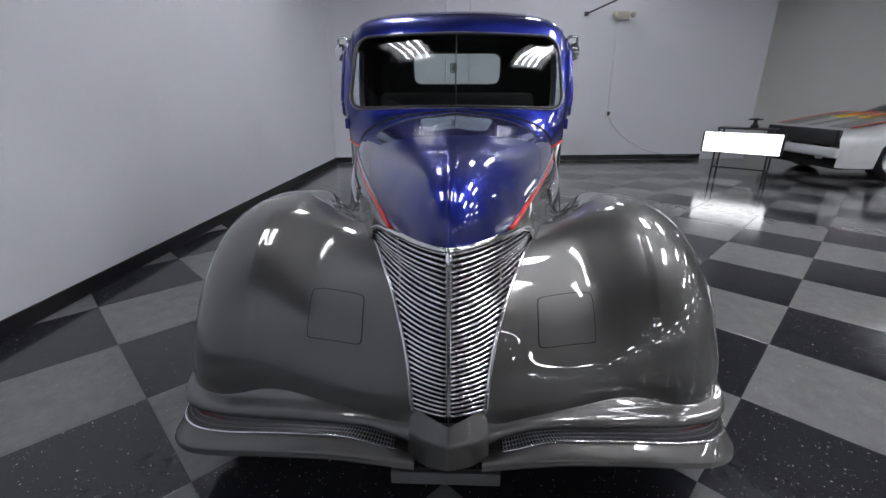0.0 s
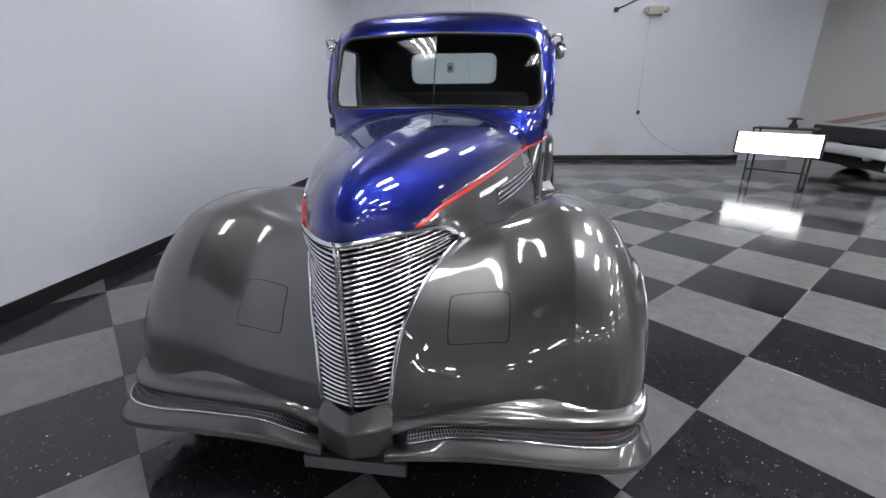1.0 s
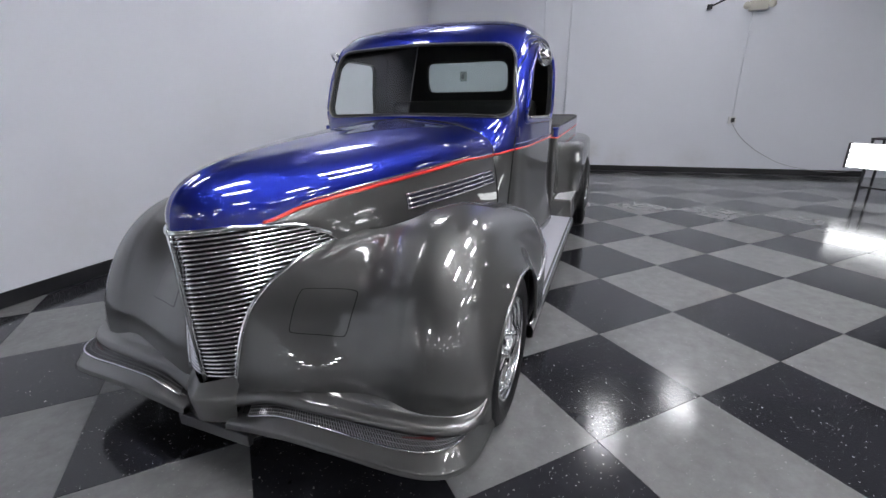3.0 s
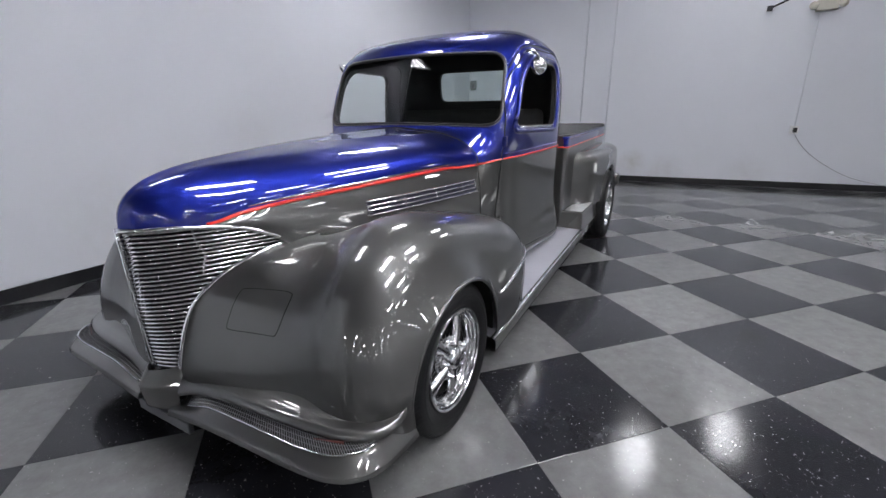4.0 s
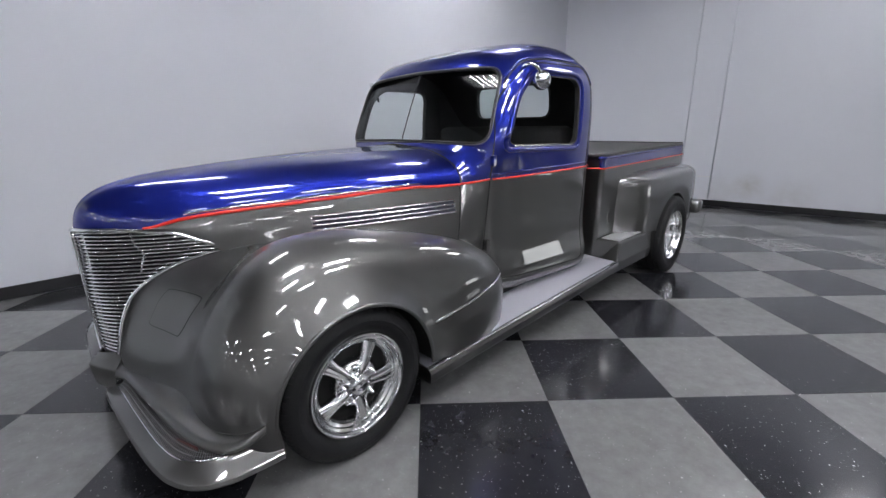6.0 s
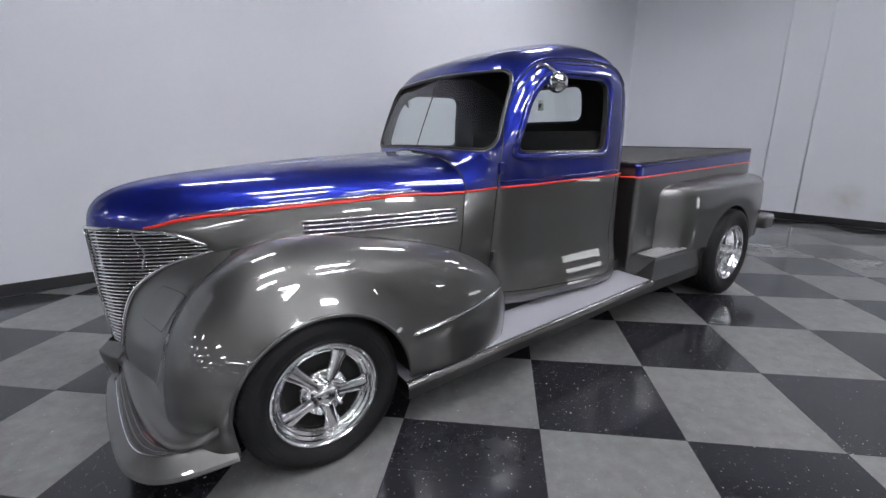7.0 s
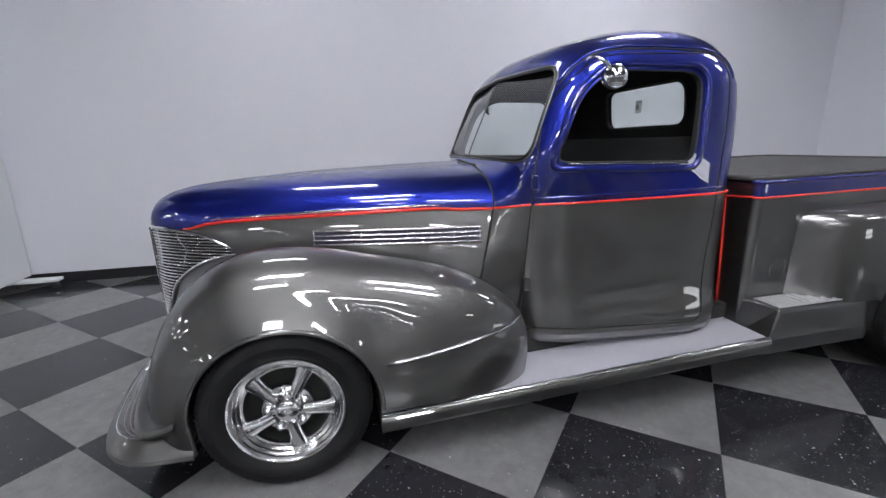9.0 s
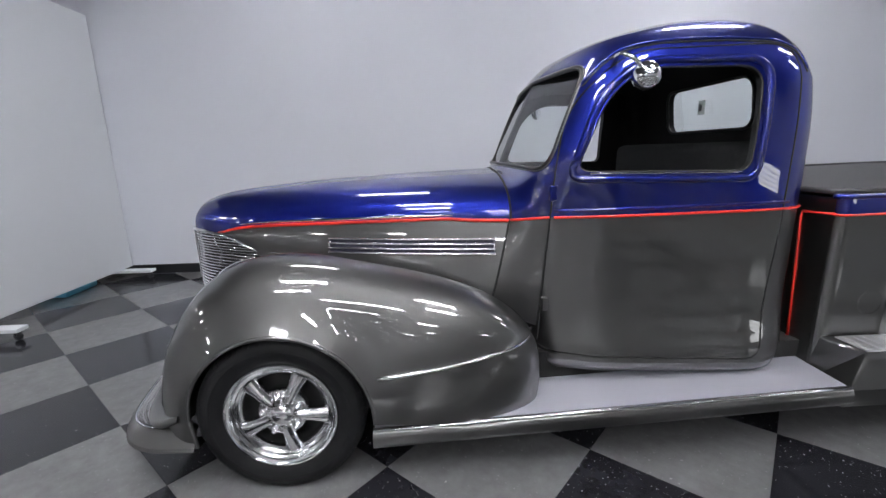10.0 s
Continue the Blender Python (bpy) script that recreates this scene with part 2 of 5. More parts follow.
def box_bm(x0, x1, y0, y1, z0, z1, bevel=0.0, bm=None):
    bm = bm or bmesh.new()
    made = bmesh.ops.create_cube(bm, size=1)["verts"]
    for v in made:
        v.co = Vector(((x0 + x1) / 2 + v.co.x * (x1 - x0), (y0 + y1) / 2 + v.co.y * (y1 - y0), (z0 + z1) / 2 + v.co.z * (z1 - z0)))
    if bevel:
        edges = list({e for v in made for e in v.link_edges})
        bmesh.ops.bevel(bm, geom=edges, offset=bevel, segments=2, affect="EDGES", profile=0.5)
    return bm


def tube(name, pts, r, mat, parent=None, seg=8, closed=False, label="", flat=1.0):
    """A round bar along pts; r a number or one for each point."""
    pts = [Vector(p) for p in pts]
    n = len(pts)
    rs = [float(r)] * n if isinstance(r, (int, float)) else [float(q) for q in r]
    verts, faces = [], []
    up = Vector((0, 0, 1))
    for i, p in enumerate(pts):
        a, b = (pts[(i - 1) % n], pts[(i + 1) % n]) if closed else (pts[max(0, i - 1)], pts[min(n - 1, i + 1)])
        d = (b - a).normalized()
        side = d.cross(up)
        if side.length < 1e-3:
            side = d.cross(Vector((0, 1, 0)))
        side.normalize()
        if i and side.dot(last) < 0:
            side = -side
        last = side
        top = side.cross(d)
        for k in range(seg):
            c = 2 * math.pi * k / seg
            verts.append(p + rs[i] * (math.cos(c) * side + flat * math.sin(c) * top))
    m = n if closed else n - 1
    for i in range(m):
        for k in range(seg):
            j = (i + 1) % n
            faces.append((i * seg + k, i * seg + (k + 1) % seg, j * seg + (k + 1) % seg, j * seg + k))
    if not closed:
        faces += [tuple(range(seg))[::-1], tuple((n - 1) * seg + k for k in range(seg))]
    return put_mesh(name, verts, faces, mat, parent, True, label)


def lathe_data(profile, seg, a0=0.0, a1=2 * math.pi, axis="x", centre=(0, 0, 0)):
    """profile: (along the axis, radius)."""
    full = abs(a1 - a0 - 2 * math.pi) < 1e-6
    n = seg if full else seg + 1
    verts, faces = [], []
    for i in range(n):
        a = a0 + (a1 - a0) * i / seg
        for h, r in profile:
            c, s = r * math.cos(a), r * math.sin(a)
            q = (h, c, s) if axis == "x" else ((c, h, s) if axis == "y" else (c, s, h))
            verts.append(tuple(q[k] + centre[k] for k in range(3)))
    w = len(profile)
    for i in range(seg):
        j = (i + 1) % n
        for k in range(w - 1):
            faces.append((i * w + k, j * w + k, j * w + k + 1, i * w + k + 1))
    return verts, faces


def lathe(name, profile, seg, mat, parent=None, label="", **kw):
    v, f = lathe_data(profile, seg, **kw)
    return put_mesh(name, v, f, mat, parent, True, label)


def smooth_curve(xs, ys):
    """A monotone cubic through the points."""
    x, y = np.array(xs, float), np.array(ys, float)
    h, d = np.diff(x), np.diff(y) / np.diff(x)
    m = np.zeros_like(y)
    m[0], m[-1] = d[0], d[-1]
    for i in range(1, len(x) - 1):
        if d[i - 1] * d[i] > 0:
            w1, w2 = 2 * h[i] + h[i - 1], h[i] + 2 * h[i - 1]
            m[i] = (w1 + w2) / (w1 / d[i - 1] + w2 / d[i])

    def at(q):
        q = min(max(q, x[0]), x[-1])
        i = min(max(int(np.searchsorted(x, q)) - 1, 0), len(x) - 2)
        t = (q - x[i]) / h[i]
        return float((1 + 2 * t) * (1 - t) ** 2 * y[i] + t * (1 - t) ** 2 * h[i] * m[i] + t * t * (3 - 2 * t) * y[i + 1] + t * t * (t - 1) * h[i] * m[i + 1])
    return at


def soften(f, a, b, sigma, n=500):
    """The curve f over a to b with its bends eased out; its ends go on straight."""
    q = np.linspace(a - 3 * sigma, b + 3 * sigma, n)
    y = np.array([2 * f(a) - f(2 * a - p) if p < a else (2 * f(b) - f(2 * b - p) if p > b else f(p)) for p in q])
    h = q[1] - q[0]
    m = max(1, int(3 * sigma / h))
    k = np.exp(-0.5 * (np.arange(-m, m + 1) * h / sigma) ** 2)
    out = np.convolve(y, k / k.sum(), "same")
    return lambda p: float(np.interp(p, q[m:-m], out[m:-m]))


def rail(pts):
    """A smooth curve through 3D points, over 0 to 1 by length."""
    p = np.array(pts, float)
    s = np.concatenate([[0], np.cumsum(np.linalg.norm(np.diff(p, axis=0), axis=1))])
    s /= s[-1]
    f = [smooth_curve(s, p[:, k]) for k in range(3)]
    return lambda u: Vector((f[0](u), f[1](u), f[2](u)))


def lerp(a, b, t):
    return a + (b - a) * t


def along(k, w):
    """A smooth curve through the points k, over 0 to 1."""
    f = w * (len(k) - 1)
    i = min(int(f), len(k) - 2)
    t = f - i
    a, b, c, d = k[max(0, i - 1)], k[i], k[i + 1], k[min(len(k) - 1, i + 2)]
    return 0.5 * (2 * b + (c - a) * t + (2 * a - 5 * b + 4 * c - d) * t * t + (3 * b - a - 3 * c + d) * t ** 3)


def solid(name, verts, faces, mats, indices=None):
    return put_mesh(name, verts, faces, mats, None, False, "", indices)


def carve(ob, cutter, op="DIFFERENCE"):
    """Applies a boolean to ob at once and takes the cutter away."""
    m = ob.modifiers.new("cut", "BOOLEAN")
    m.operation, m.object, m.solver, m.material_mode = op, cutter, "EXACT", "TRANSFER"
    dg = bpy.context.evaluated_depsgraph_get()
    dg.update()
    me = bpy.data.meshes.new_from_object(ob.evaluated_get(dg))
    ob.modifiers.clear()
    ob.data = me
    bpy.data.objects.remove(cutter)
    return ob


def prism(shape, axis, a, b, mat):
    """A solid of the 2D shape along the axis 'x' (shape in y, z) or 'y' (shape in x, z)."""
    n = len(shape)
    three = (lambda p, h: (h, p[0], p[1])) if axis == "x" else (lambda p, h: (p[0], h, p[1]))
    verts = [three(p, a) for p in shape] + [three(p, b) for p in shape]
    faces = [tuple(range(n)), tuple(range(2 * n - 1, n - 1, -1))] + [((i + 1) % n, i, n + i, n + (i + 1) % n) for i in range(n)]
    bm = bmesh.new()
    vs = [bm.verts.new(v) for v in verts]
    for f in faces:
        bm.faces.new([vs[i] for i in f])
    return part("cutter", bm, mat)


def rounded(pts, radii, seg=6):
    """A polygon with its corners rounded."""
    out, n = [], len(pts)
    for i, p in enumerate(pts):
        p, a, b = Vector(p), Vector(pts[i - 1]), Vector(pts[(i + 1) % n])
        r = radii if isinstance(radii, (int, float)) else radii[i]
        r = min(r, (a - p).length * 0.48, (b - p).length * 0.48)
        s, e = p + (a - p).normalized() * r, p + (b - p).normalized() * r
        for k in range(seg + 1):
            t = k / seg
            out.append(tuple((1 - t) ** 2 * s + 2 * t * (1 - t) * p + t * t * e))
    return out


def dense(shape, step=0.03):
    out = []
    for i, p in enumerate(shape):
        q = shape[(i + 1) % len(shape)]
        n = max(1, int(math.dist(p, q) / step))
        out += [(lerp(p[0], q[0], k / n), lerp(p[1], q[1], k / n)) for k in range(n)]
    return out


def patch(name, shape, to3d, mat, parent, rings=6, label=""):
    """A smooth pane inside a closed 2D shape, laid on the surface to3d."""
    cx, cy = sum(p[0] for p in shape) / len(shape), sum(p[1] for p in shape) / len(shape)
    n = len(shape)
    verts = [to3d(cx, cy)]
    for k in range(1, rings + 1):
        verts += [to3d(lerp(cx, p[0], k / rings), lerp(cy, p[1], k / rings)) for p in shape]
    faces = [(0, 1 + i, 1 + (i + 1) % n) for i in range(n)]
    for k in range(rings - 1):
        a, b = 1 + k * n, 1 + (k + 1) * n
        faces += [(a + i, b + i, b + (i + 1) % n, a + (i + 1) % n) for i in range(n)]
    return put_mesh(name, verts, faces, mat, parent, True, label)


# ---- hall ----
WX, CORNER = -2.44, (-2.44, 8.62)          # left wall, and where it meets the back wall
SLOPE = 0.115                               # the back wall stands slightly askew
CEILING = 4.55


def back_y(x):
    return CORNER[1] + SLOPE * (x - CORNER[0])


def slab(name, a, b, z0, z1, thick, mat, label="", category="wall", side=1):
    """An upright wall from a to b (x, y), its thickness to one side."""
    a, b = Vector(a), Vector(b)
    d = (b - a).normalized()
    n = Vector((-d.y, d.x)) * thick * side
    verts = [(*p, z) for z in (z0, z1) for p in (a, b, b + n, a + n)]
    faces = [(0, 1, 5, 4), (1, 2, 6, 5), (2, 3, 7, 6), (3, 0, 4, 7), (0, 3, 2, 1), (4, 5, 6, 7)]
    bm = bmesh.new()
    vs = [bm.verts.new(v) for v in verts]
    for f in faces:
        bm.faces.new([vs[i] for i in f])
    return tagged(part(name, bm, mat), label, category, "", "structure")


EAST, SOUTH, FAR = 22.0, -22.0, 12.6
END_X = 6.15
slab("wall_west", (WX, SOUTH), (WX, back_y(WX)), 0, CEILING, 0.2, WALL, "smooth blue-white painted wall with faint scuffs", side=1)
slab("wall_north", (WX - 0.2, back_y(WX - 0.2)), (END_X, back_y(END_X)), 0, CEILING, 0.25, WALL, "blue-white painted back wall with a black baseboard", side=1)
slab("wall_return", (END_X, back_y(END_X) + 0.25), (END_X + 0.3, FAR), 0, CEILING, 0.2, WALL_B, "pale wall running back beyond the corner", side=1)
slab("wall_far", (END_X, FAR), (EAST, FAR), 0, CEILING, 0.2, WALL_B, "pale grey painted wall of the deeper bay", side=1)
# East and south walls are unseen; their tones shape what the truck reflects.
WALL_D = material("mid_grey_reflection_wall", (0.34, 0.34, 0.35), 0.6, 0, 0, 1.0, 0.08, 0.2, 90)
slab("wall_east", (EAST, FAR + 0.2), (EAST, SOUTH), 0, CEILING, 0.2, material("pale_grey_reflection_wall", (0.62, 0.62, 0.63), 0.6, 0, 0, 1.0, 0.08, 0.2, 90), "unseen pale wall across the showroom, toned for paint reflections", side=1)
slab("wall_south", (EAST, SOUTH), (WX - 0.2, SOUTH), 0, CEILING, 0.2, WALL_D, "unseen mid-grey wall behind the showroom floor, toned for paint reflections", side=1)
slab("baseboard_west", (WX + 0.013, SOUTH), (WX + 0.013, back_y(WX)), 0.004, 0.105, 0.012, BASE, "glossy black vinyl baseboard", "baseboard", 1)
slab("baseboard_north", (WX + 0.014, back_y(WX) - 0.012), (END_X - 1.0, back_y(END_X - 1.0) - 0.014), 0.004, 0.105, 0.012, BASE, "glossy black vinyl baseboard", "baseboard", 1)
# Out of view; closes the hall and keeps reflections dark.
tagged(part("ceiling", box_bm(WX - 0.2, EAST + 0.2, SOUTH - 0.2, FAR + 0.2, CEILING, CEILING + 0.2), CEIL), "unseen showroom ceiling, kept dark to deepen the paint reflections", "ceiling", "", "structure")

# ---- ceiling lamps: four-tube fixtures in staggered rows ----
LAMP_Z = 4.35


def ceiling_light(at, tube=None):
    ob = thing("ceiling_light", at, "white four-tube fluorescent fixture hung below the ceiling", "ceiling light", "fixtures over the showroom")
    bm = bmesh.new()
    prof = [(-0.27, -0.07), (-0.22, 0.05), (0.22, 0.05), (0.27, -0.07), (0.255, -0.07), (0.21, 0.035), (-0.21, 0.035), (-0.255, -0.07)]
    ends = [[bm.verts.new((x, y, z)) for x, z in prof] for y in (-0.62, 0.62)]
    for i in range(8):
        bm.faces.new((ends[0][i], ends[0][(i + 1) % 8], ends[1][(i + 1) % 8], ends[1][i]))
    part("housing", bm, HOUSING, ob)
    for sy in (-1, 1):
        part("end_plate", box_bm(-0.24, 0.24, sy * 0.61 - 0.004, sy * 0.61 + 0.004, -0.065, 0.045), HOUSING, ob)
        part("hanger", box_bm(-0.006, 0.006, sy * 0.4 - 0.006, sy * 0.4 + 0.006, 0.05, CEILING - LAMP_Z), STEEL, ob)
    for k in range(4):
        x = -0.144 + 0.096 * k
        lathe("lamp_tube", [(-0.59, 0.005), (-0.585, 0.019), (0.585, 0.019), (0.59, 0.005)], 8, tube or TUBE, ob, axis="y", centre=(x, 0, 0.0))
    return ob


first_lamp = ceiling_light((-1.0, 5.0, LAMP_Z))
# Fixtures set dimmer than the rest to hold back the wall and left floor.
dim_lamp = ceiling_light((1.5, 7.0, LAMP_Z), TUBE_DIM)
copy_thing(dim_lamp, Matrix.Translation((2.85, 8.3, LAMP_Z)))
copy_thing(dim_lamp, Matrix.Translation((-1.3, 1.2, LAMP_Z)))
# (11.5, 9.8), (8.6, 3.0), (7.3, -0.6): added unseen, to brighten bay, flank and floor.
lamp_spots = [(1.7, 1.1), (4.0, 3.6), (2.6, 3.4), (3.4, 0.6), (11.5, 9.8), (5.6, 1.8), (8.6, 3.0), (7.3, -0.6)]
for i in range(0, 9):
    for j in range(0, 9):
        x, y = -1.4 + 3.7 * i, -20.6 + 4.8 * j + 2.4 * (i % 2)
        # Unseen grid; its eastern part is extended to brighten the truck's side.
        if (x > 9.0 or y < -7.0) and x < EAST - 0.6 and y < 4.0:
            lamp_spots.append((x, y))
for x, y in lamp_spots:
    copy_thing(first_lamp, Matrix.Translation((x, y, LAMP_Z)))


# ---- the pickup truck ----
truck = thing("pickup_truck", (-0.012, 0, 0), "custom vintage pickup truck, blue over grey with red pinstripe", "truck")

# -- hood --
Ex = smooth_curve([0.955, 0.985, 1.08, 1.22, 1.45, 1.74, 2.1, 2.54], [0, 0.055, 0.13, 0.20, 0.285, 0.372, 0.467, 0.555])
Ez = smooth_curve([0.955, 1.08, 1.15, 1.185, 1.22, 1.27, 1.33, 1.45, 1.74, 2.1, 2.28, 2.4, 2.54], [0.887, 0.887, 0.886, 0.891, 0.902, 0.914, 0.922, 0.932, 0.948, 0.966, 0.972, 0.966, 0.966])
Lx = smooth_curve([1.08, 1.22, 1.32, 1.40, 1.74, 2.1, 2.46, 2.6], [0.135, 0.215, 0.258, 0.285, 0.40, 0.52, 0.62, 0.65])
Lz = smooth_curve([1.08, 1.14, 1.22, 1.32, 1.40, 1.74, 2.1, 2.46, 2.6], [0.886, 0.884, 0.866, 0.822, 0.765, 0.735, 0.66, 0.59, 0.56])
crest = rail([(0, 2.54, 1.158), (0, 2.19, 1.147), (0, 1.74, 1.124), (0, 1.43, 1.099), (0, 1.195, 1.072), (0, 1.089, 1.047), (0, 1.02, 1.016), (0, 0.978, 0.975), (0, 0.957, 0.93), (0, 0.955, 0.887)])


edge_y = soften(smooth_curve([0, 0.3, 0.6, 0.8, 0.92, 1], [2.54, 2.02, 1.45, 1.15, 1.0, 0.955]), 0, 1, 0.03)
crest_y_of, crest_z_of = (soften(lambda u, k=k: crest(u)[k], 0, 1, 0.022) for k in (1, 2))


def hood_top(u, v, sx=1):
    c, y = Vector((0, crest_y_of(u), crest_z_of(u))), edge_y(u)
    e = Vector((Ex(y), y, Ez(y)))
    a = v * math.pi / 2
    n = 2 / 2.25
    s, k = max(0, math.sin(a)) ** n, max(0, math.cos(a)) ** n
    ridge = 0.006 * math.exp(-((v / 0.06) ** 2))
    return (sx * e.x * s, lerp(c.y, e.y, v ** 1.5), lerp(e.z, c.z, k) + ridge)


def hood_side(y, t):
    """t 0 at the belt, 1 at the fender."""
    return Vector((lerp(Ex(y), Lx(y), t) + 0.012 * math.sin(math.pi * t), y, lerp(Ez(y), Lz(y), t)))


def hood_side_x(y, z):
    t = (Ez(y) - z) / (Ez(y) - Lz(y))
    return hood_side(y, t).x


hood = surface("hood", lambda u, v: hood_top(u, 2 * v - 1 if v >= 0.5 else 1 - 2 * v, 1 if v >= 0.5 else -1), 96, 72, BLUE, truck, "metallic blue hood with a centre ridge")
for sx in (1, -1):
    side = surface("hood_side", lambda u, v: (lambda p: (sx * p.x, p.y, p.z))(hood_side(lerp(1.15, 2.535 - 0.095 * v, u), v)), 48, 12, GREY, truck, "grey metallic hood side panel")
    ys = np.linspace(1.15, 2.535, 60)
    tube("pinstripe", [(sx * (Ex(y) + 0.0005), y, Ez(y) - 0.002) for y in ys], 0.0098, RED, side, 6, flat=0.8, label="bright red painted pinstripe")
    ys = np.linspace(1.28, 2.30, 30)
    tube("moulding", [(sx * (Ex(y) + 0.001), y, Ez(y) + 0.014) for y in ys], [0.002 + 0.0045 * min(1, (2.32 - y) * 5) * min(1, (y - 1.26) * 5) for y in ys], CHROME, side, 6, label="slim chrome hood moulding")
    # louvre trim
    def vent_pt(y, dz, out=0.0):
        z = 0.846 + (y - 1.73) * 0.012 + dz
        return (sx * (hood_side_x(y, z) + out), y, z)
    vy = np.linspace(1.735, 2.475, 24)
    v, f = surf_data(lambda u, w: vent_pt(lerp(1.735, 2.475, u), lerp(-0.03, 0.036, w), 0.002), 24, 2)
    vent = put_mesh("side_louvre", v, f, material("louvre_blue", (0.012, 0.012, 0.03), 0.5, 0.0) if sx > 0 else bpy.data.materials["louvre_blue"], side)
    for k in range(4):
        tube("louvre_bar", [vent_pt(y, -0.028 + 0.0205 * k, 0.006) for y in vy], 0.0046, BAR, vent, 8)
    for y in (1.74, 1.945, 2.15, 2.355, 2.47):
        tube("louvre_post", [vent_pt(y, -0.03, 0.003), vent_pt(y, 0.036, 0.003)], 0.0024, CHROME, vent, 5)

    tube("fender_welt", [(sx * (Lx(y) + 0.002), y, Lz(y) + 0.002) for y in np.linspace(1.40, 2.46, 40)], 0.0065, SEAL, side, 6, label="black welt between hood and fender")
    edge = [hood_top(0, v, sx) for v in np.linspace(0, 1, 24)] + [(lambda p: (sx * p.x, p.y, p.z))(hood_side(2.535 - 0.095 * t, t)) for t in np.linspace(0.05, 1, 12)]
    tube("hood_seam", [(x + sx * 0.0005, y + 0.004, z + 0.0005) for x, y, z in edge], 0.0050, SHADOW_BLACK, side, 6)

# -- grille --
crest_y = smooth_curve([0.36, 0.6, 0.89], [0.968, 0.957, 0.952])
gz = [0.375, 0.458, 0.527, 0.613, 0.68, 0.716, 0.746, 0.763, 0.778, 0.822, 0.866, 0.884]
gx = smooth_curve(gz, [0.104, 0.113, 0.121, 0.140, 0.169, 0.195, 0.224, 0.248, 0.270, 0.260, 0.215, 0.135])
gy = smooth_curve(gz, [1.0, 1.018, 1.038, 1.076, 1.146, 1.204, 1.276, 1.345, 1.40, 1.325, 1.222, 1.08])


def grille_pt(z, w, back=0.0):
    """w 0 at the prow, 1 at the side edge."""
    x, y = gx(z) * w, crest_y(z) + (gy(z) - crest_y(z)) * (0.42 * w + 0.58 * w * w)
    return Vector((x, y + back, z))


grille = thing("grille")
grille.parent = truck
tagged(grille, "chrome prow-shaped grille of thin horizontal bars")
for sx in (1, -1):
    zs = np.linspace(0.386, 0.876, 33)
    for z in zs:
        z = float(z)
        n = 10 if z > 0.6 else 7
        tube("grille_bar", [(sx * p.x, p.y, p.z) for p in (grille_pt(z, w) for w in np.linspace(0.03, 0.99, n))], 0.0056, GRILLE_BAR, grille, 8, flat=0.8)
    # Black sheet that stands in for the shade behind the bars.
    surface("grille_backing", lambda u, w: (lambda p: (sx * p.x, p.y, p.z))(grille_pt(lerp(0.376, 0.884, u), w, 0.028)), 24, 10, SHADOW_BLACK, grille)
    tube("grille_frame", [(sx * gx(z), gy(z) - 0.004, z) for z in np.concatenate([np.linspace(0.376, 0.76, 20), np.linspace(0.765, 0.884, 16)])] +
         [(sx * 0.135 * w, crest_y(0.886) + (1.08 - crest_y(0.886)) * (0.42 * w + 0.58 * w * w) - 0.003, 0.887) for w in np.linspace(0.95, 0, 8)], 0.009, CHROME, grille, 8)
    tube("grille_support", [(sx * p.x, p.y + 0.010, p.z) for p in (grille_pt(z, 0.145 / gx(z)) for z in np.linspace(0.70, 0.872, 12))], 0.005, CHROME, grille, 6)
tube("grille_crest", [(0, crest_y(z) - 0.003, z) for z in np.linspace(0.37, 0.89, 16)], 0.0085, CHROME, grille, 8)

# -- front fenders --
HUB_F = (1.62, 0.305)
deg = [-3, 3, 15.6, 29, 42, 56.7, 70.7, 90, 112.2, 132, 147, 156.4, 163.5, 168.7, 174.4, 180, 184]
R_top = smooth_curve(deg, [0.510, 0.510, 0.514, 0.526, 0.541, 0.560, 0.569, 0.563, 0.582, 0.664, 0.802, 0.914, 0.995, 1.022, 1.020, 1.005, 0.998])
X_top = smooth_curve([-3, 30, 60, 90, 130, 150, 165, 184], [0.64, 0.645, 0.64, 0.635, 0.665, 0.69, 0.72, 0.74])
X_out = smooth_curve([-3, 30, 70, 150, 184], [0.905, 0.92, 0.935, 0.94, 0.94])
in_deg = [-3, 6.4, 14.3, 20.9, 29.4, 38.5, 44.5, 52, 59.4, 64.9, 105.2, 142.5, 160.5, 171.4, 184]
X_in = smooth_curve(in_deg, [0.098, 0.104, 0.113, 0.121, 0.140, 0.169, 0.195, 0.224, 0.248, 0.272, 0.385, 0.51, 0.59, 0.62, 0.64])
R_in = smooth_curve(in_deg, [0.622, 0.624, 0.619, 0.621, 0.627, 0.603, 0.586, 0.560, 0.532, 0.517, 0.452, 0.60, 0.86, 0.97, 0.99])
R_valley = smooth_curve([-3, 7, 24, 42, 56, 66, 80], [0.508, 0.508, 0.498, 0.490, 0.480, 0.46, 0.44])
R_arch = smooth_curve([-10, 90, 150, 190], [0.335, 0.332, 0.34, 0.35])
FLARE = smooth_curve([-3, 12, 35, 70, 110, 140, 155, 170, 184], [0.002, 0.008, 0.036, 0.055, 0.055, 0.042, 0.014, 0.002, 0.0])
N_out = smooth_curve([-3, 40, 60, 85, 110, 140, 160, 184], [2.2, 2.2, 2.2, 2.2, 2.3, 2.6, 2.8, 2.3])
R_top, X_top, X_out, FLARE, N_out = (soften(f, -3, 184, 5.0) for f in (R_top, X_top, X_out, FLARE, N_out))
X_in, R_in = (soften(f, -3, 184, 2.5) for f in (X_in, R_in))
R_valley = soften(R_valley, -3, 80, 6.0)


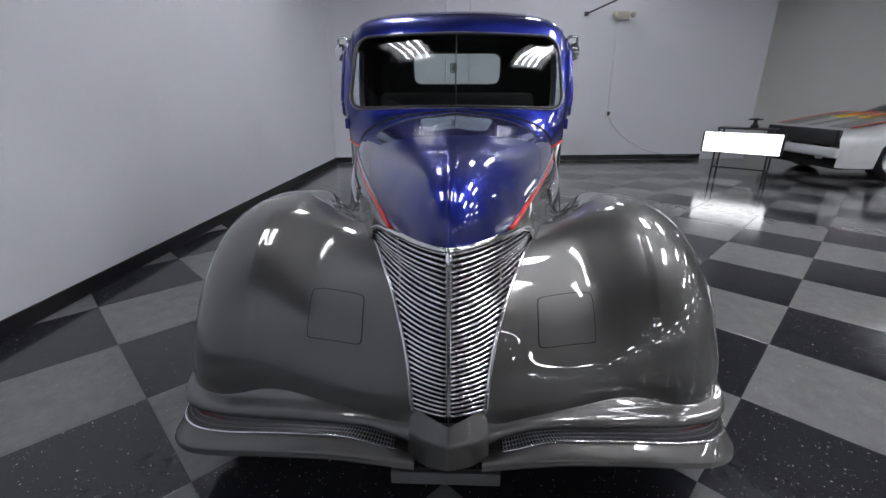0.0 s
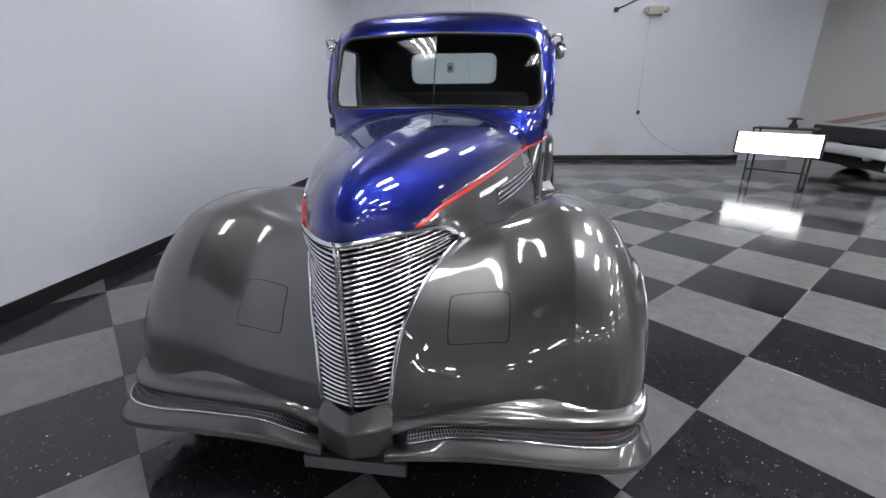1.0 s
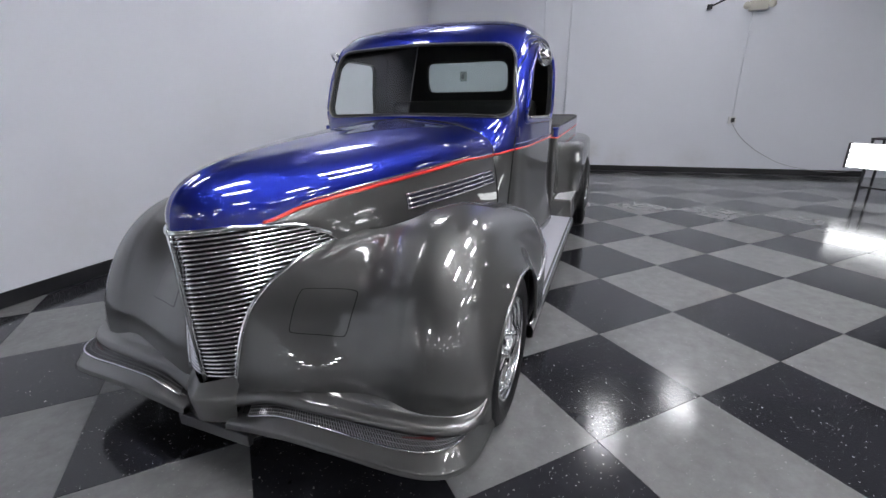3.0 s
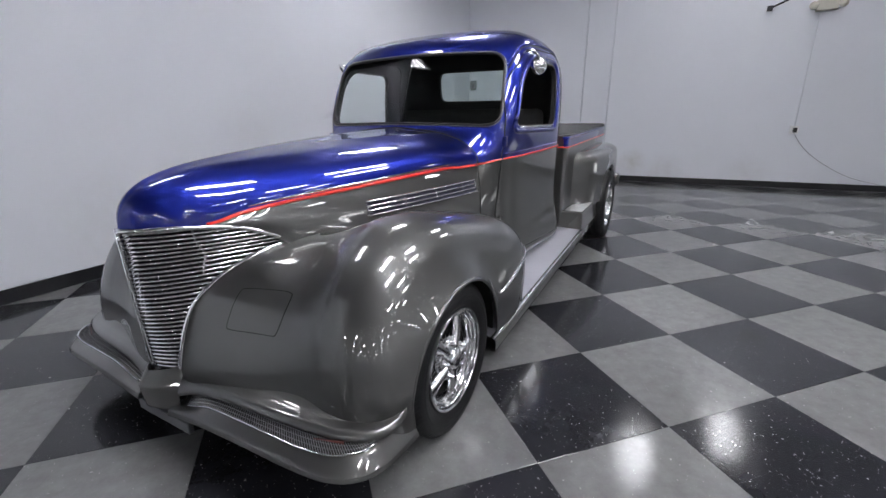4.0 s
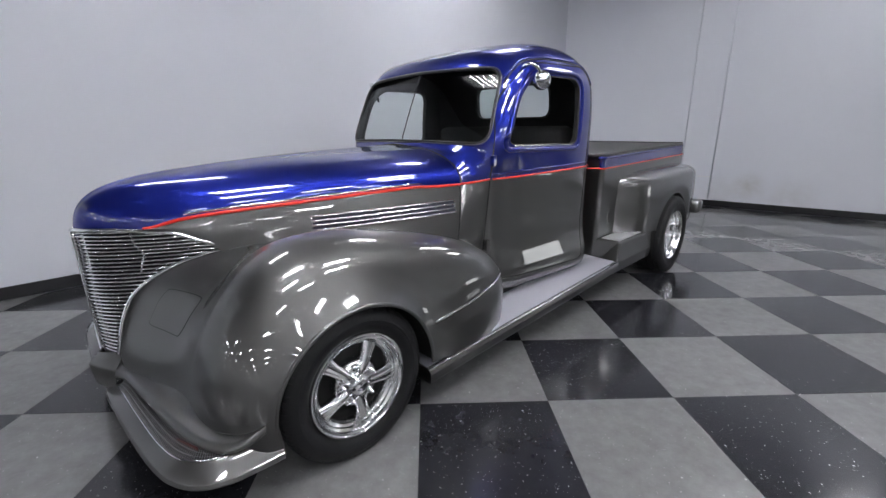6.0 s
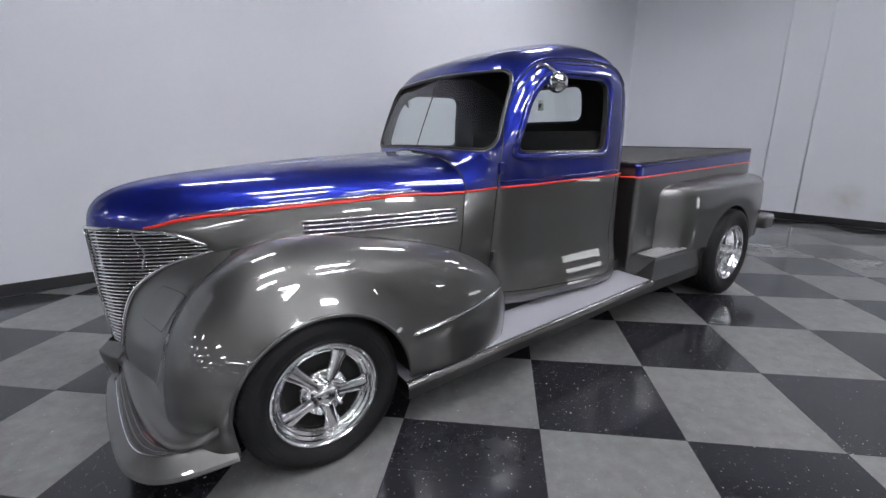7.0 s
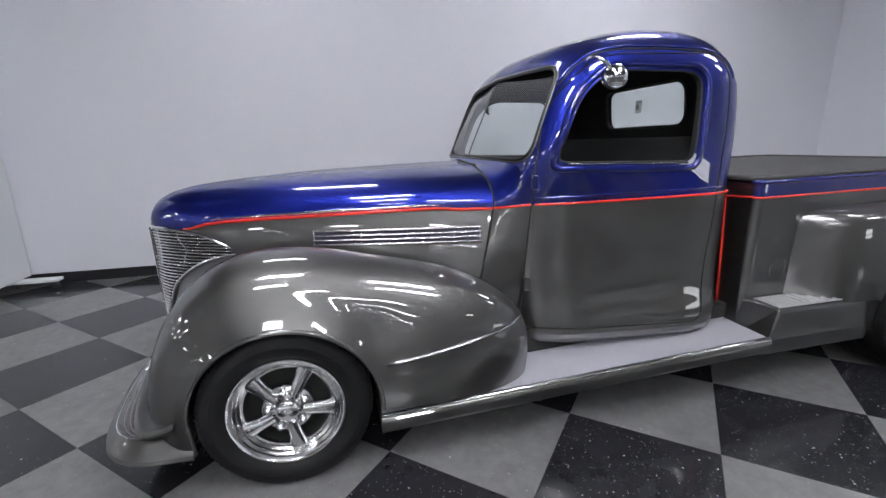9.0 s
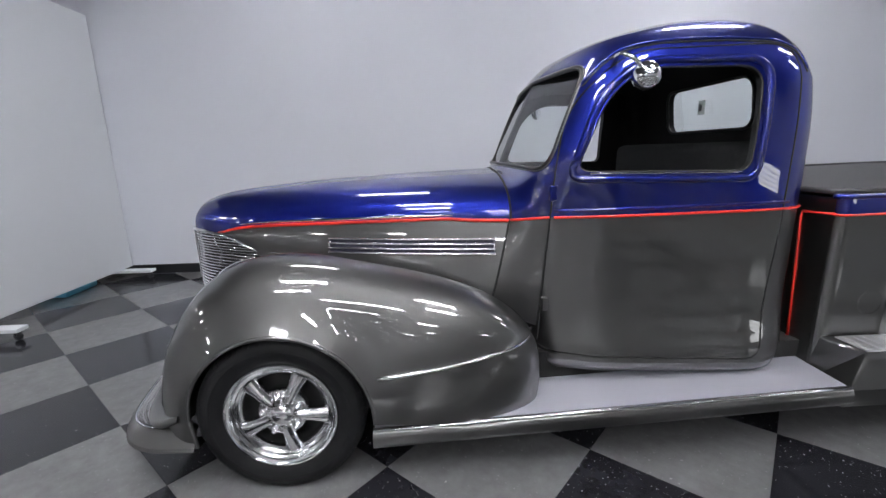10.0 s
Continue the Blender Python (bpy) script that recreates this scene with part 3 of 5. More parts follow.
def fender_pt(th, v):
    """th: degrees round the hub from straight ahead over the top; v 0 at the body, 0.4 on the ridge, 1 at the lip."""
    if v < 0.4:
        t = v / 0.4
        s = t * t * (3 - 2 * t)
        x, r = lerp(X_in(th), X_top(th), t), lerp(R_in(th), R_top(th), s)
        if th < 78:
            # a shell falling away from the grille meets the round nose of the fender in a valley
            tv = (0.475 - X_in(th)) / (X_top(th) - X_in(th))
            inner = lerp(R_in(th), R_valley(th), t / tv)
            outer = R_top(th) - (R_top(th) - R_valley(th)) * ((1 - t) / (1 - tv)) ** 2
            soft = 0.034
            m = max(inner, outer)
            valley = m + soft * math.log(math.exp((inner - m) / soft) + math.exp((outer - m) / soft)) - 0.006
            k = min(1, max(0, (th - 46) / 32))
            low = min(1, max(0, (th - 6) / 24))
            r = lerp(r, lerp(valley, r, k * k * (3 - 2 * k)), low * low * (3 - 2 * low))
    else:
        a = (v - 0.4) / 0.6 * math.pi / 2
        n = 2 / N_out(th)
        r = lerp(R_arch(th), R_top(th), max(0, math.cos(a)) ** n)
        f = FLARE(th)
        x = lerp(X_top(th), X_out(th) - f, max(0, math.sin(a)) ** n) + f * max(0, 1 - (r - R_arch(th)) / 0.12) ** 2
    c = math.radians(th)
    return Vector((x, HUB_F[0] - r * math.cos(c), HUB_F[1] + r * math.sin(c)))


def offset_fender(th, v, d):
    p = fender_pt(th, v)
    a, b = fender_pt(th + 0.5, v) - fender_pt(th - 0.5, v), fender_pt(th, v + 0.004) - fender_pt(th, v - 0.004)
    n = a.cross(b).normalized()
    if n.dot(p - Vector((0.5, HUB_F[0] + 0.2, HUB_F[1]))) < 0:
        n = -n
    return p + n * d


def solve_front(x, z):
    """The angles on the front of the fender at a given x and height."""
    th, v = 30.0, 0.3
    for _ in range(60):
        p = fender_pt(th, v)
        v = min(0.7, max(0.02, v + 0.6 * (x - p.x)))
        th += 60 * (z - p.z)
    return th, v


for sx in (1, -1):
    fender = surface("front_fender", lambda u, v: (lambda p: (sx * p.x, p.y, p.z))(fender_pt(lerp(-3, 184, u), v)), 150, 90, GREY, truck, "bulbous grey metallic front fender")
    lip = [fender_pt(t, 1.0) for t in np.linspace(-3, 184, 60)]
    tube("wheel_lip", [(sx * (p.x - 0.006), p.y, p.z) for p in lip], 0.0085, GREY, fender, 8)
    surface("fender_skirt", lambda u, w: (lambda p: (sx * p.x, p.y + 0.012 * w * u, lerp(p.z + 0.03, 0.200, w)))(fender_pt(2, lerp(0.55, 1.0, u))), 24, 6, GREY, fender)
    tube("skirt_edge", [(sx * 0.900, 1.286 + 0.014 * w, lerp(0.315, 0.198, w)) for w in np.linspace(0, 1, 6)], 0.0085, GREY, fender, 8)
    lathe("wheel_well", [(0.45, 0.37), (0.90, 0.37)], 32, SHADOW_BLACK, fender, a0=math.radians(-5), a1=math.radians(185), centre=(0, HUB_F[0], HUB_F[1])) if sx > 0 else lathe("wheel_well", [(-0.45, 0.37), (-0.90, 0.37)], 32, SHADOW_BLACK, fender, a0=math.radians(-5), a1=math.radians(185), centre=(0, HUB_F[0], HUB_F[1]))
    # flush headlight cover with its dark gap
    x0, x1, z0, z1 = 0.262, 0.452, 0.526, 0.652
    for name, d, mat, grow in (("cover_gap", 0.0015, SHADOW_BLACK, 1.0), ("headlight_cover", 0.0032, GREY, 0.965)):
        def cover(u, w):
            c = 1 - 0.055 * (abs(2 * u - 1) * abs(2 * w - 1)) ** 6
            th, v = solve_front((x0 + x1) / 2 + (u - 0.5) * c * (x1 - x0) * grow, (z0 + z1) / 2 - 0.010 * (u - 0.5) + (w - 0.5) * c * (z1 - z0) * grow)
            p = offset_fender(th, v, d)
            return (sx * p.x, p.y, p.z)
        surface(name, cover, 16, 16, mat, fender, "square flush headlight cover" if d > 0.002 else "")
    # raised spear along the flank
    pts = []
    for k in range(16):
        y, z = lerp(1.985, 2.60, k / 15), lerp(0.462, 0.545, (k / 15) ** 1.15)
        th = 180 - math.degrees(math.atan2(z - HUB_F[1], y - HUB_F[0]))
        r = math.hypot(y - HUB_F[0], z - HUB_F[1])
        lo, hi = 0.4, 1.0
        for _ in range(40):
            mid = (lo + hi) / 2
            q = fender_pt(th, mid)
            if math.hypot(q.y - HUB_F[0], q.z - HUB_F[1]) > r:
                lo = mid
            else:
                hi = mid
        pts.append((sx * (fender_pt(th, lo).x + 0.003), y, z))
    tube("spear", pts, [lerp(0.0125, 0.006, k / 15) * (0.55 if k == 0 else 1) for k in range(16)], SPEAR, fender, 8, flat=0.8, label="satin metal spear moulding on the fender")

# -- front bumper: rolled pan with a mesh slot --
bumper = thing("front_bumper")
bumper.parent = truck
tagged(bumper, "grey moulded front bumper pan with a meshed slot")
for sx in (1, -1):
    F_ = rail([(0.106, 1.01, 0.372), (0.16, 1.05, 0.368), (0.24, 1.075, 0.368), (0.34, 1.09, 0.372), (0.43, 1.10, 0.372), (0.56, 1.11, 0.362), (0.68, 1.13, 0.345), (0.79, 1.165, 0.335), (0.86, 1.205, 0.338), (0.893, 1.24, 0.343), (0.904, 1.262, 0.346)])
    U_ = rail([(0.108, 0.972, 0.305), (0.165, 0.985, 0.320), (0.24, 0.995, 0.336), (0.32, 1.002, 0.340), (0.42, 1.012, 0.337), (0.55, 1.03, 0.327), (0.70, 1.06, 0.311), (0.82, 1.10, 0.300), (0.872, 1.138, 0.300), (0.90, 1.195, 0.310), (0.906, 1.25, 0.330)])
    D_ = rail([(0.098, 0.935, 0.236), (0.22, 0.932, 0.258), (0.36, 0.936, 0.268), (0.51, 0.945, 0.262), (0.66, 0.960, 0.246), (0.77, 0.982, 0.230), (0.84, 1.02, 0.218), (0.885, 1.08, 0.209), (0.905, 1.16, 0.204), (0.912, 1.298, 0.203)])
    def inset(c, u, dy, dz):
        p = c(u)
        q = c(min(1, u + 0.02)) - c(max(0, u - 0.02))
        n = Vector((-q.y, q.x, 0)).normalized()
        return p + n * dy + Vector((0, 0, dz))
    def lipped(u, w):
        k = [F_(u), lerp(F_(u), U_(u), 0.35) + Vector((0, 0, -0.006)), lerp(F_(u), U_(u), 0.7) + Vector((0, 0, 0.002)), lerp(F_(u), U_(u), 0.92) + Vector((0, 0, 0.006)), inset(U_, u, -0.004, -0.002), inset(U_, u, -0.006, -0.014), inset(U_, u, 0.003, -0.024), inset(U_, u, 0.04, -0.026)]
        return (lambda p: (sx * p.x, p.y, p.z))(along(k, w))
    surface("upper_lip", lipped, 60, 28, GREY, bumper)
    def ease(a, b, q):
        q = min(1, max(0, (q - a) / (b - a)))
        return q * q * (3 - 2 * q)
    def shelf(u):
        return 0.014 + 0.022 * ease(0.05, 0.2, u) + 0.026 * ease(0.5, 0.85, u)
    def lower(u, w):
        k = [inset(U_, u, 0.045, -0.02), lerp(inset(U_, u, 0.05, -0.03), inset(D_, u, 0.05, shelf(u)), 0.6), inset(D_, u, 0.045, shelf(u)), inset(D_, u, 0.032, 0.9 * shelf(u)), D_(u) + Vector((0, 0, 0.012)), inset(D_, u, -0.006, 0.0), inset(D_, u, 0.0, -0.014), inset(D_, u, 0.10, -0.02)]
        return (lambda p: (sx * p.x, p.y, p.z))(along(k, w))
    surface("lower_blade", lower, 60, 28, GREY, bumper)
    # wire mesh in the slot
    slot = lambda u, w: lerp(inset(U_, u, 0.014, -0.024), inset(D_, u, 0.036, shelf(u) + 0.003), w)
    u_end = max(u for u in np.linspace(0.5, 0.95, 90) if slot(u, 0.5).x < 0.858)
    v, f = surf_data(lambda u, w: (lambda p: (sx * p.x, p.y, p.z))(slot(lerp(0.06, u_end, u), w)), 84, 4)
    mesh_ob = put_mesh("slot_mesh", v, f, DULL, bumper, False, "fine dull metal mesh insert")
    wf = mesh_ob.modifiers.new("wires", "WIREFRAME")
    wf.thickness = 0.0026
    tube("slot_trim", [(sx * p.x, p.y, p.z) for p in (inset(D_, u, 0.033, shelf(u) + 0.003) for u in np.linspace(0.05, u_end, 40))], 0.0035, CHROME, bumper, 6)
    # Black sheet in place of the shaded depth behind the mesh.
    surface("slot_back", lambda u, w: (lambda p: (sx * p.x, p.y, p.z))(slot(lerp(0.02, u_end, u), lerp(-0.1, 1.1, w)) + Vector((0, 0.012, 0))), 40, 2, SHADOW_BLACK, bumper)
    mk = box_bm(-0.05, 0.05, -0.002, 0.002, -0.006, 0.006, 0.0015)
    a, b = slot(0.62, 0.5), slot(0.72, 0.5)
    marker = part("marker_lamp", mk, MARKER, bumper, "small dull red marker lamp behind the mesh")
    marker.location, marker.rotation_euler = (sx * (a.x + b.x) / 2, (a.y + b.y) / 2 + 0.007, (a.z + b.z) / 2), (0, 0, sx * math.atan2(b.y - a.y, b.x - a.x))
# prow block below the grille
bm = bmesh.new()
prow = []
for half, mid, nose in (((0.108, 1.02, 0.385), (0.06, 0.975, 0.377), (0.94, 0.370)),
                        ((0.115, 0.972, 0.318), (0.065, 0.935, 0.322), (0.898, 0.334)),
                        ((0.118, 0.962, 0.238), (0.065, 0.935, 0.232), (0.912, 0.236)),
                        ((0.110, 0.990, 0.225), (0.06, 0.970, 0.215), (0.960, 0.215))):
    prow.append([(-half[0], *half[1:]), (-mid[0], *mid[1:]), (0, *nose), mid, half])
rows = [[bm.verts.new(p) for p in r] for r in prow]
for a, b in zip(rows, rows[1:]):
    for i in range(4):
        bm.faces.new((a[i], a[i + 1], b[i + 1], b[i]))
bmesh.ops.bevel(bm, geom=[e for e in bm.edges if len(e.link_faces) == 2], offset=0.008, segments=2, affect="EDGES", profile=0.5)
part("centre_block", bm, GREY, bumper, "angular grey block under the grille", True)
part("plate_bracket", box_bm(-0.17, 0.155, 0.955, 0.975, 0.143, 0.188, 0.003), DULL, bumper, "bare dark metal plate bracket")

# -- cab --
lev_z = [0.36, 0.40, 0.50, 0.70, 0.90, 0.972, 1.05, 1.12, 1.19, 1.30, 1.45, 1.57, 1.628, 1.674, 1.717, 1.753, 1.778, 1.790]
cab_f = smooth_curve(lev_z, [2.60, 2.58, 2.57, 2.56, 2.56, 2.56, 2.56, 2.57, 2.59, 2.635, 2.70, 2.755, 2.788, 2.835, 2.945, 3.075, 3.215, 3.295])
cab_r = smooth_curve(lev_z, [3.72, 3.74, 3.755, 3.765, 3.77, 3.77, 3.77, 3.77, 3.768, 3.765, 3.752, 3.735, 3.72, 3.697, 3.663, 3.59, 3.47, 3.33])
cab_w = smooth_curve(lev_z, [0.790, 0.803, 0.765, 0.742, 0.742, 0.743, 0.743, 0.743, 0.742, 0.744, 0.736, 0.715, 0.690, 0.660, 0.604, 0.515, 0.385, 0.24])


def eased(f):
    """Eased below the roof, as drawn above it."""
    g = soften(f, 0.36, 1.62, 0.05)

    def at(z):
        k = min(1, max(0, (z - 1.36) / 0.16))
        return lerp(g(min(z, 1.62)), f(z), k * k * (3 - 2 * k))
    return at


cab_f, cab_r, cab_w = eased(cab_f), eased(cab_r), eased(cab_w)


def cab_outline(z, a, shrink=0.0):
    """a from 0 at the front middle to pi at the rear middle, on the +x side."""
    f, r, w = cab_f(z) + shrink, cab_r(z) - shrink, cab_w(z) - shrink
    n = 2 / (7.0 if z < 1.5 else max(3.0, 7.0 - (z - 1.5) * 15))
    c, s = math.cos(a), math.sin(a)
    y = (f + r) / 2 - (r - f) / 2 * math.copysign(abs(c) ** n, c)
    x = w * max(0, s) ** n
    back = max(0, (r - y) / (r - f))
    x *= 1 - (0.036 + 0.062 * min(1, max(0, (1.22 - z) / 0.22))) * back ** 1.2
    y += 0.10 * x * max(0, back - 0.25)
    low = min(1, max(0, (1.14 - z) / 0.12))
    if s > 0.3:
        x += low * (0.005 * math.exp(-((y - 2.685) / 0.035) ** 2) - 0.008 * math.exp(-((y - 2.79) / 0.055) ** 2))
    return x, y


def cab_side_x(y, z, shrink=0.0):
    lo, hi = 0.25, math.pi - 0.05
    for _ in range(40):
        m = (lo + hi) / 2
        if cab_outline(z, m, shrink)[1] < y:
            lo = m
        else:
            hi = m
    return cab_outline(z, lo, shrink)[0]


def cab_front_y(x, z, shrink=0.0):
    lo, hi = 0.0, math.pi / 2
    for _ in range(40):
        m = (lo + hi) / 2
        if cab_outline(z, m, shrink)[0] < abs(x):
            lo = m
        else:
            hi = m
    return cab_outline(z, lo, shrink)[1]


def cab_rear_y(x, z, shrink=0.0):
    lo, hi = math.pi / 2, math.pi
    for _ in range(40):
        m = (lo + hi) / 2
        if cab_outline(z, m, shrink)[0] > abs(x):
            lo = m
        else:
            hi = m
    return cab_outline(z, lo, shrink)[1]


def cab_solid(name, shrink, mats, z_lo, z_hi):
    zs = sorted({round(z, 4) for z in list(np.linspace(z_lo, 1.5, 36)) + list(np.linspace(1.5, z_hi, 22)) + ([0.985] if shrink == 0 else [])})
    na = 56
    # stations along the outline, closer together at the corners
    def ring(z):
        half = [cab_outline(z, math.pi * i / na, shrink) for i in range(na + 1)]
        rise = 0.022 * math.exp(-((z - 0.985) / 0.14) ** 2) if shrink == 0 else 0.0
        return [(x, y, z + rise * (y - 2.7)) for x, y in half] + [(-x, y, z + rise * (y - 2.7)) for x, y in half[-2:0:-1]]
    rings = [ring(z) for z in zs]
    n = len(rings[0])
    verts = [p for r in rings for p in r]
    faces, idx = [], []
    for k in range(len(rings) - 1):
        for i in range(n):
            j = (i + 1) % n
            faces.append((k * n + i, k * n + j, (k + 1) * n + j, (k + 1) * n + i))
            idx.append(0 if zs[k] >= 0.984 or len(mats) == 1 else 1)
    top = len(verts)
    verts.append((0, sum(p[1] for p in rings[-1]) / n, zs[-1] + (0.006 if shrink == 0 else 0.003)))
    verts.append((0, sum(p[1] for p in rings[0]) / n, zs[0]))
    for i in range(n):
        j = (i + 1) % n
        k = (len(rings) - 1) * n
        faces.append((k + i, k + j, top))
        faces.append((j, i, top + 1))
        idx += [0, len(mats) - 1]
    return solid(name, verts, faces, mats, idx)


cab = cab_solid("cab", 0.0, [BLUE, GREY, CLOTH], 0.36, 1.790)
carve(cab, cab_solid("cab_hollow", 0.035, [CLOTH], 0.42, 1.748))
WS = rounded([(-0.635, 1.175), (0, 1.190), (0.635, 1.175), (0.60, 1.572), (0, 1.592), (-0.60, 1.572)], [0.09, 0.4, 0.09, 0.10, 0.3, 0.10])
WS_IN = WS
REAR = rounded([(-0.35, 1.332), (0.35, 1.332), (0.35, 1.568), (-0.35, 1.568)], 0.075)
DOORWIN = rounded([(2.765, 1.167), (3.440, 1.157), (3.455, 1.545), (3.0, 1.545), (2.87, 1.44)], [0.06, 0.05, 0.09, 0.12, 0.2])
DOOR = rounded([(2.655, 0.415), (3.545, 0.385), (3.60, 0.9), (3.60, 1.2), (3.60, 1.625), (2.945, 1.605), (2.755, 1.42), (2.70, 1.2), (2.69, 0.98)], [0.012, 0.07, 0.3, 0.3, 0.13, 0.14, 0.2, 0.2, 0.1])
def grown(shape, d):
    cx, cy = sum(p[0] for p in shape) / len(shape), sum(p[1] for p in shape) / len(shape)
    w, h = max(p[0] for p in shape) - min(p[0] for p in shape), max(p[1] for p in shape) - min(p[1] for p in shape)
    return [(cx + (p[0] - cx) * (1 + 2 * d / w), cy + (p[1] - cy) * (1 + 2 * d / h)) for p in shape]
carve(cab, prism(WS, "y", 2.2, 3.1, CLOTH))
carve(cab, prism(REAR, "y", 3.4, 4.0, CLOTH))
doors = {}
for sx in (1, -1):
    d = bpy.data.objects.new("door", cab.data.copy())
    scene.collection.objects.link(d)
    carve(d, prism(DOOR, "x", sx * 0.35, sx * 1.0, CLOTH), "INTERSECT")
    carve(d, prism(DOORWIN, "x", sx * 0.2, sx * 1.1, SEAL))
    doors[sx] = d
for sx in (1, -1):
    carve(cab, prism(grown(DOOR, 0.004), "x", sx * 0.35, sx * 1.0, SHADOW_BLACK))
def smooth_by_angle(ob, deg_=40):
    ob.data.shade_smooth()
    ob.data.set_sharp_from_angle(angle=radians(deg_))
for ob in (cab, *doors.values()):
    smooth_by_angle(ob)
    ob.parent = truck
tagged(cab, "rounded blue and grey truck cab with dark headliner")
for sx in (1, -1):
    tagged(doors[sx], "truck door, blue above and grey below the pinstripe")

# cowl between hood and cab
def cowl_target(q):
    """q 0 to 0.62 along the windscreen's foot, then down the flank to the belt."""
    if q < 0.62:
        x = 0.60 * q / 0.62
        return Vector((x, cab_front_y(x, 1.172) - 0.003, 1.172 - 0.02 * (q / 0.62) ** 4))
    z = lerp(1.145, 0.985, (q - 0.62) / 0.38)
    return Vector((cab_side_x(2.685, z) + 0.001, 2.685, z))
for sx in (1, -1):
    surface("cowl_top", lambda u, v: (lambda h, c: (sx * lerp(h.x, c.x, u), lerp(h.y + 0.006, c.y, u), lerp(h.z, c.z, u ** 0.8) - 0.012 * math.sin(math.pi * u) * (1 if v < 0.6 else (1 - v) / 0.4)))(Vector(hood_top(0, v)), cowl_target(v)), 12, 40, BLUE, cab, "metallic blue cowl")
    def cowl_low(u, t):
        h = hood_side(2.535 - 0.095 * t, t)
        z = lerp(0.985, 0.50, t)
        zz = lerp(h.z, z, u)
        return (sx * lerp(h.x, cab_side_x(2.685 - 0.035 * t, z) + 0.001, u ** 0.8), lerp(h.y + 0.006, 2.685 - 0.035 * t, u), zz)
    surface("cowl_side", cowl_low, 10, 16, GREY, cab, "grey cowl side panel")
    tube("pinstripe", [(sx * (abs(cowl_low(u, 0)[0]) + 0.0015), cowl_low(u, 0)[1], cowl_low(u, 0)[2]) for u in np.linspace(0, 1, 8)], 0.0075, RED, cab, 6, flat=0.8)

# glass and seals
def ws_at(off):
    """Two flat panes that meet at the middle in a shallow V."""
    def at(x, z):
        mid, side = cab_front_y(0, z) - 0.010, cab_front_y(0.58, z)
        return (x, lerp(mid, side, abs(x) / 0.58) + off, z)
    return at
ws_shape = dense(grown(WS, 0.004))
for sx in (1, -1):
    half = rounded([(sx * 0.002, 1.184), (sx * 0.639, 1.170), (sx * 0.604, 1.576), (sx * 0.002, 1.594)], [0.001, 0.09, 0.10, 0.001])
    pane = patch("windshield_pane", dense(half), ws_at(0.012), GLASS, cab)
    pane.visible_shadow = False
tube("windshield_divider", [(0, cab_front_y(0, z) + 0.008, z) for z in np.linspace(1.187, 1.59, 10)], 0.0035, SEAL, cab, 6)
tube("windshield_seal", [(x, cab_front_y(x, z) - 0.001, z) for x, z in dense(WS, 0.02)], 0.0080, SEAL, cab, 8, closed=True, label="black rubber windshield seal")
tube("windshield_trim", [(x, cab_front_y(x, z) - 0.004, z) for x, z in dense(grown(WS, 0.009), 0.02)], 0.003, DULL, cab, 6, closed=True)
rp = patch("rear_window", dense(REAR), lambda x, z: (x, cab_rear_y(x, z) - 0.015, z), GLASS, cab)
rp.visible_shadow = False
tube("rear_window_seal", [(x, cab_rear_y(x, z) - 0.038, z) for x, z in dense(REAR, 0.02)], 0.008, SEAL, cab, 6, closed=True)
part("window_sticker", box_bm(-0.055, 0.0, 3.712, 3.715, 1.420, 1.495), glass("sticker_film", (0.74, 0.76, 0.73)), cab, "small pale sticker on the rear window")
part("sticker_mark", box_bm(-0.041, -0.016, 3.706, 3.7095, 1.440, 1.472, 0.0015), DULL, cab)
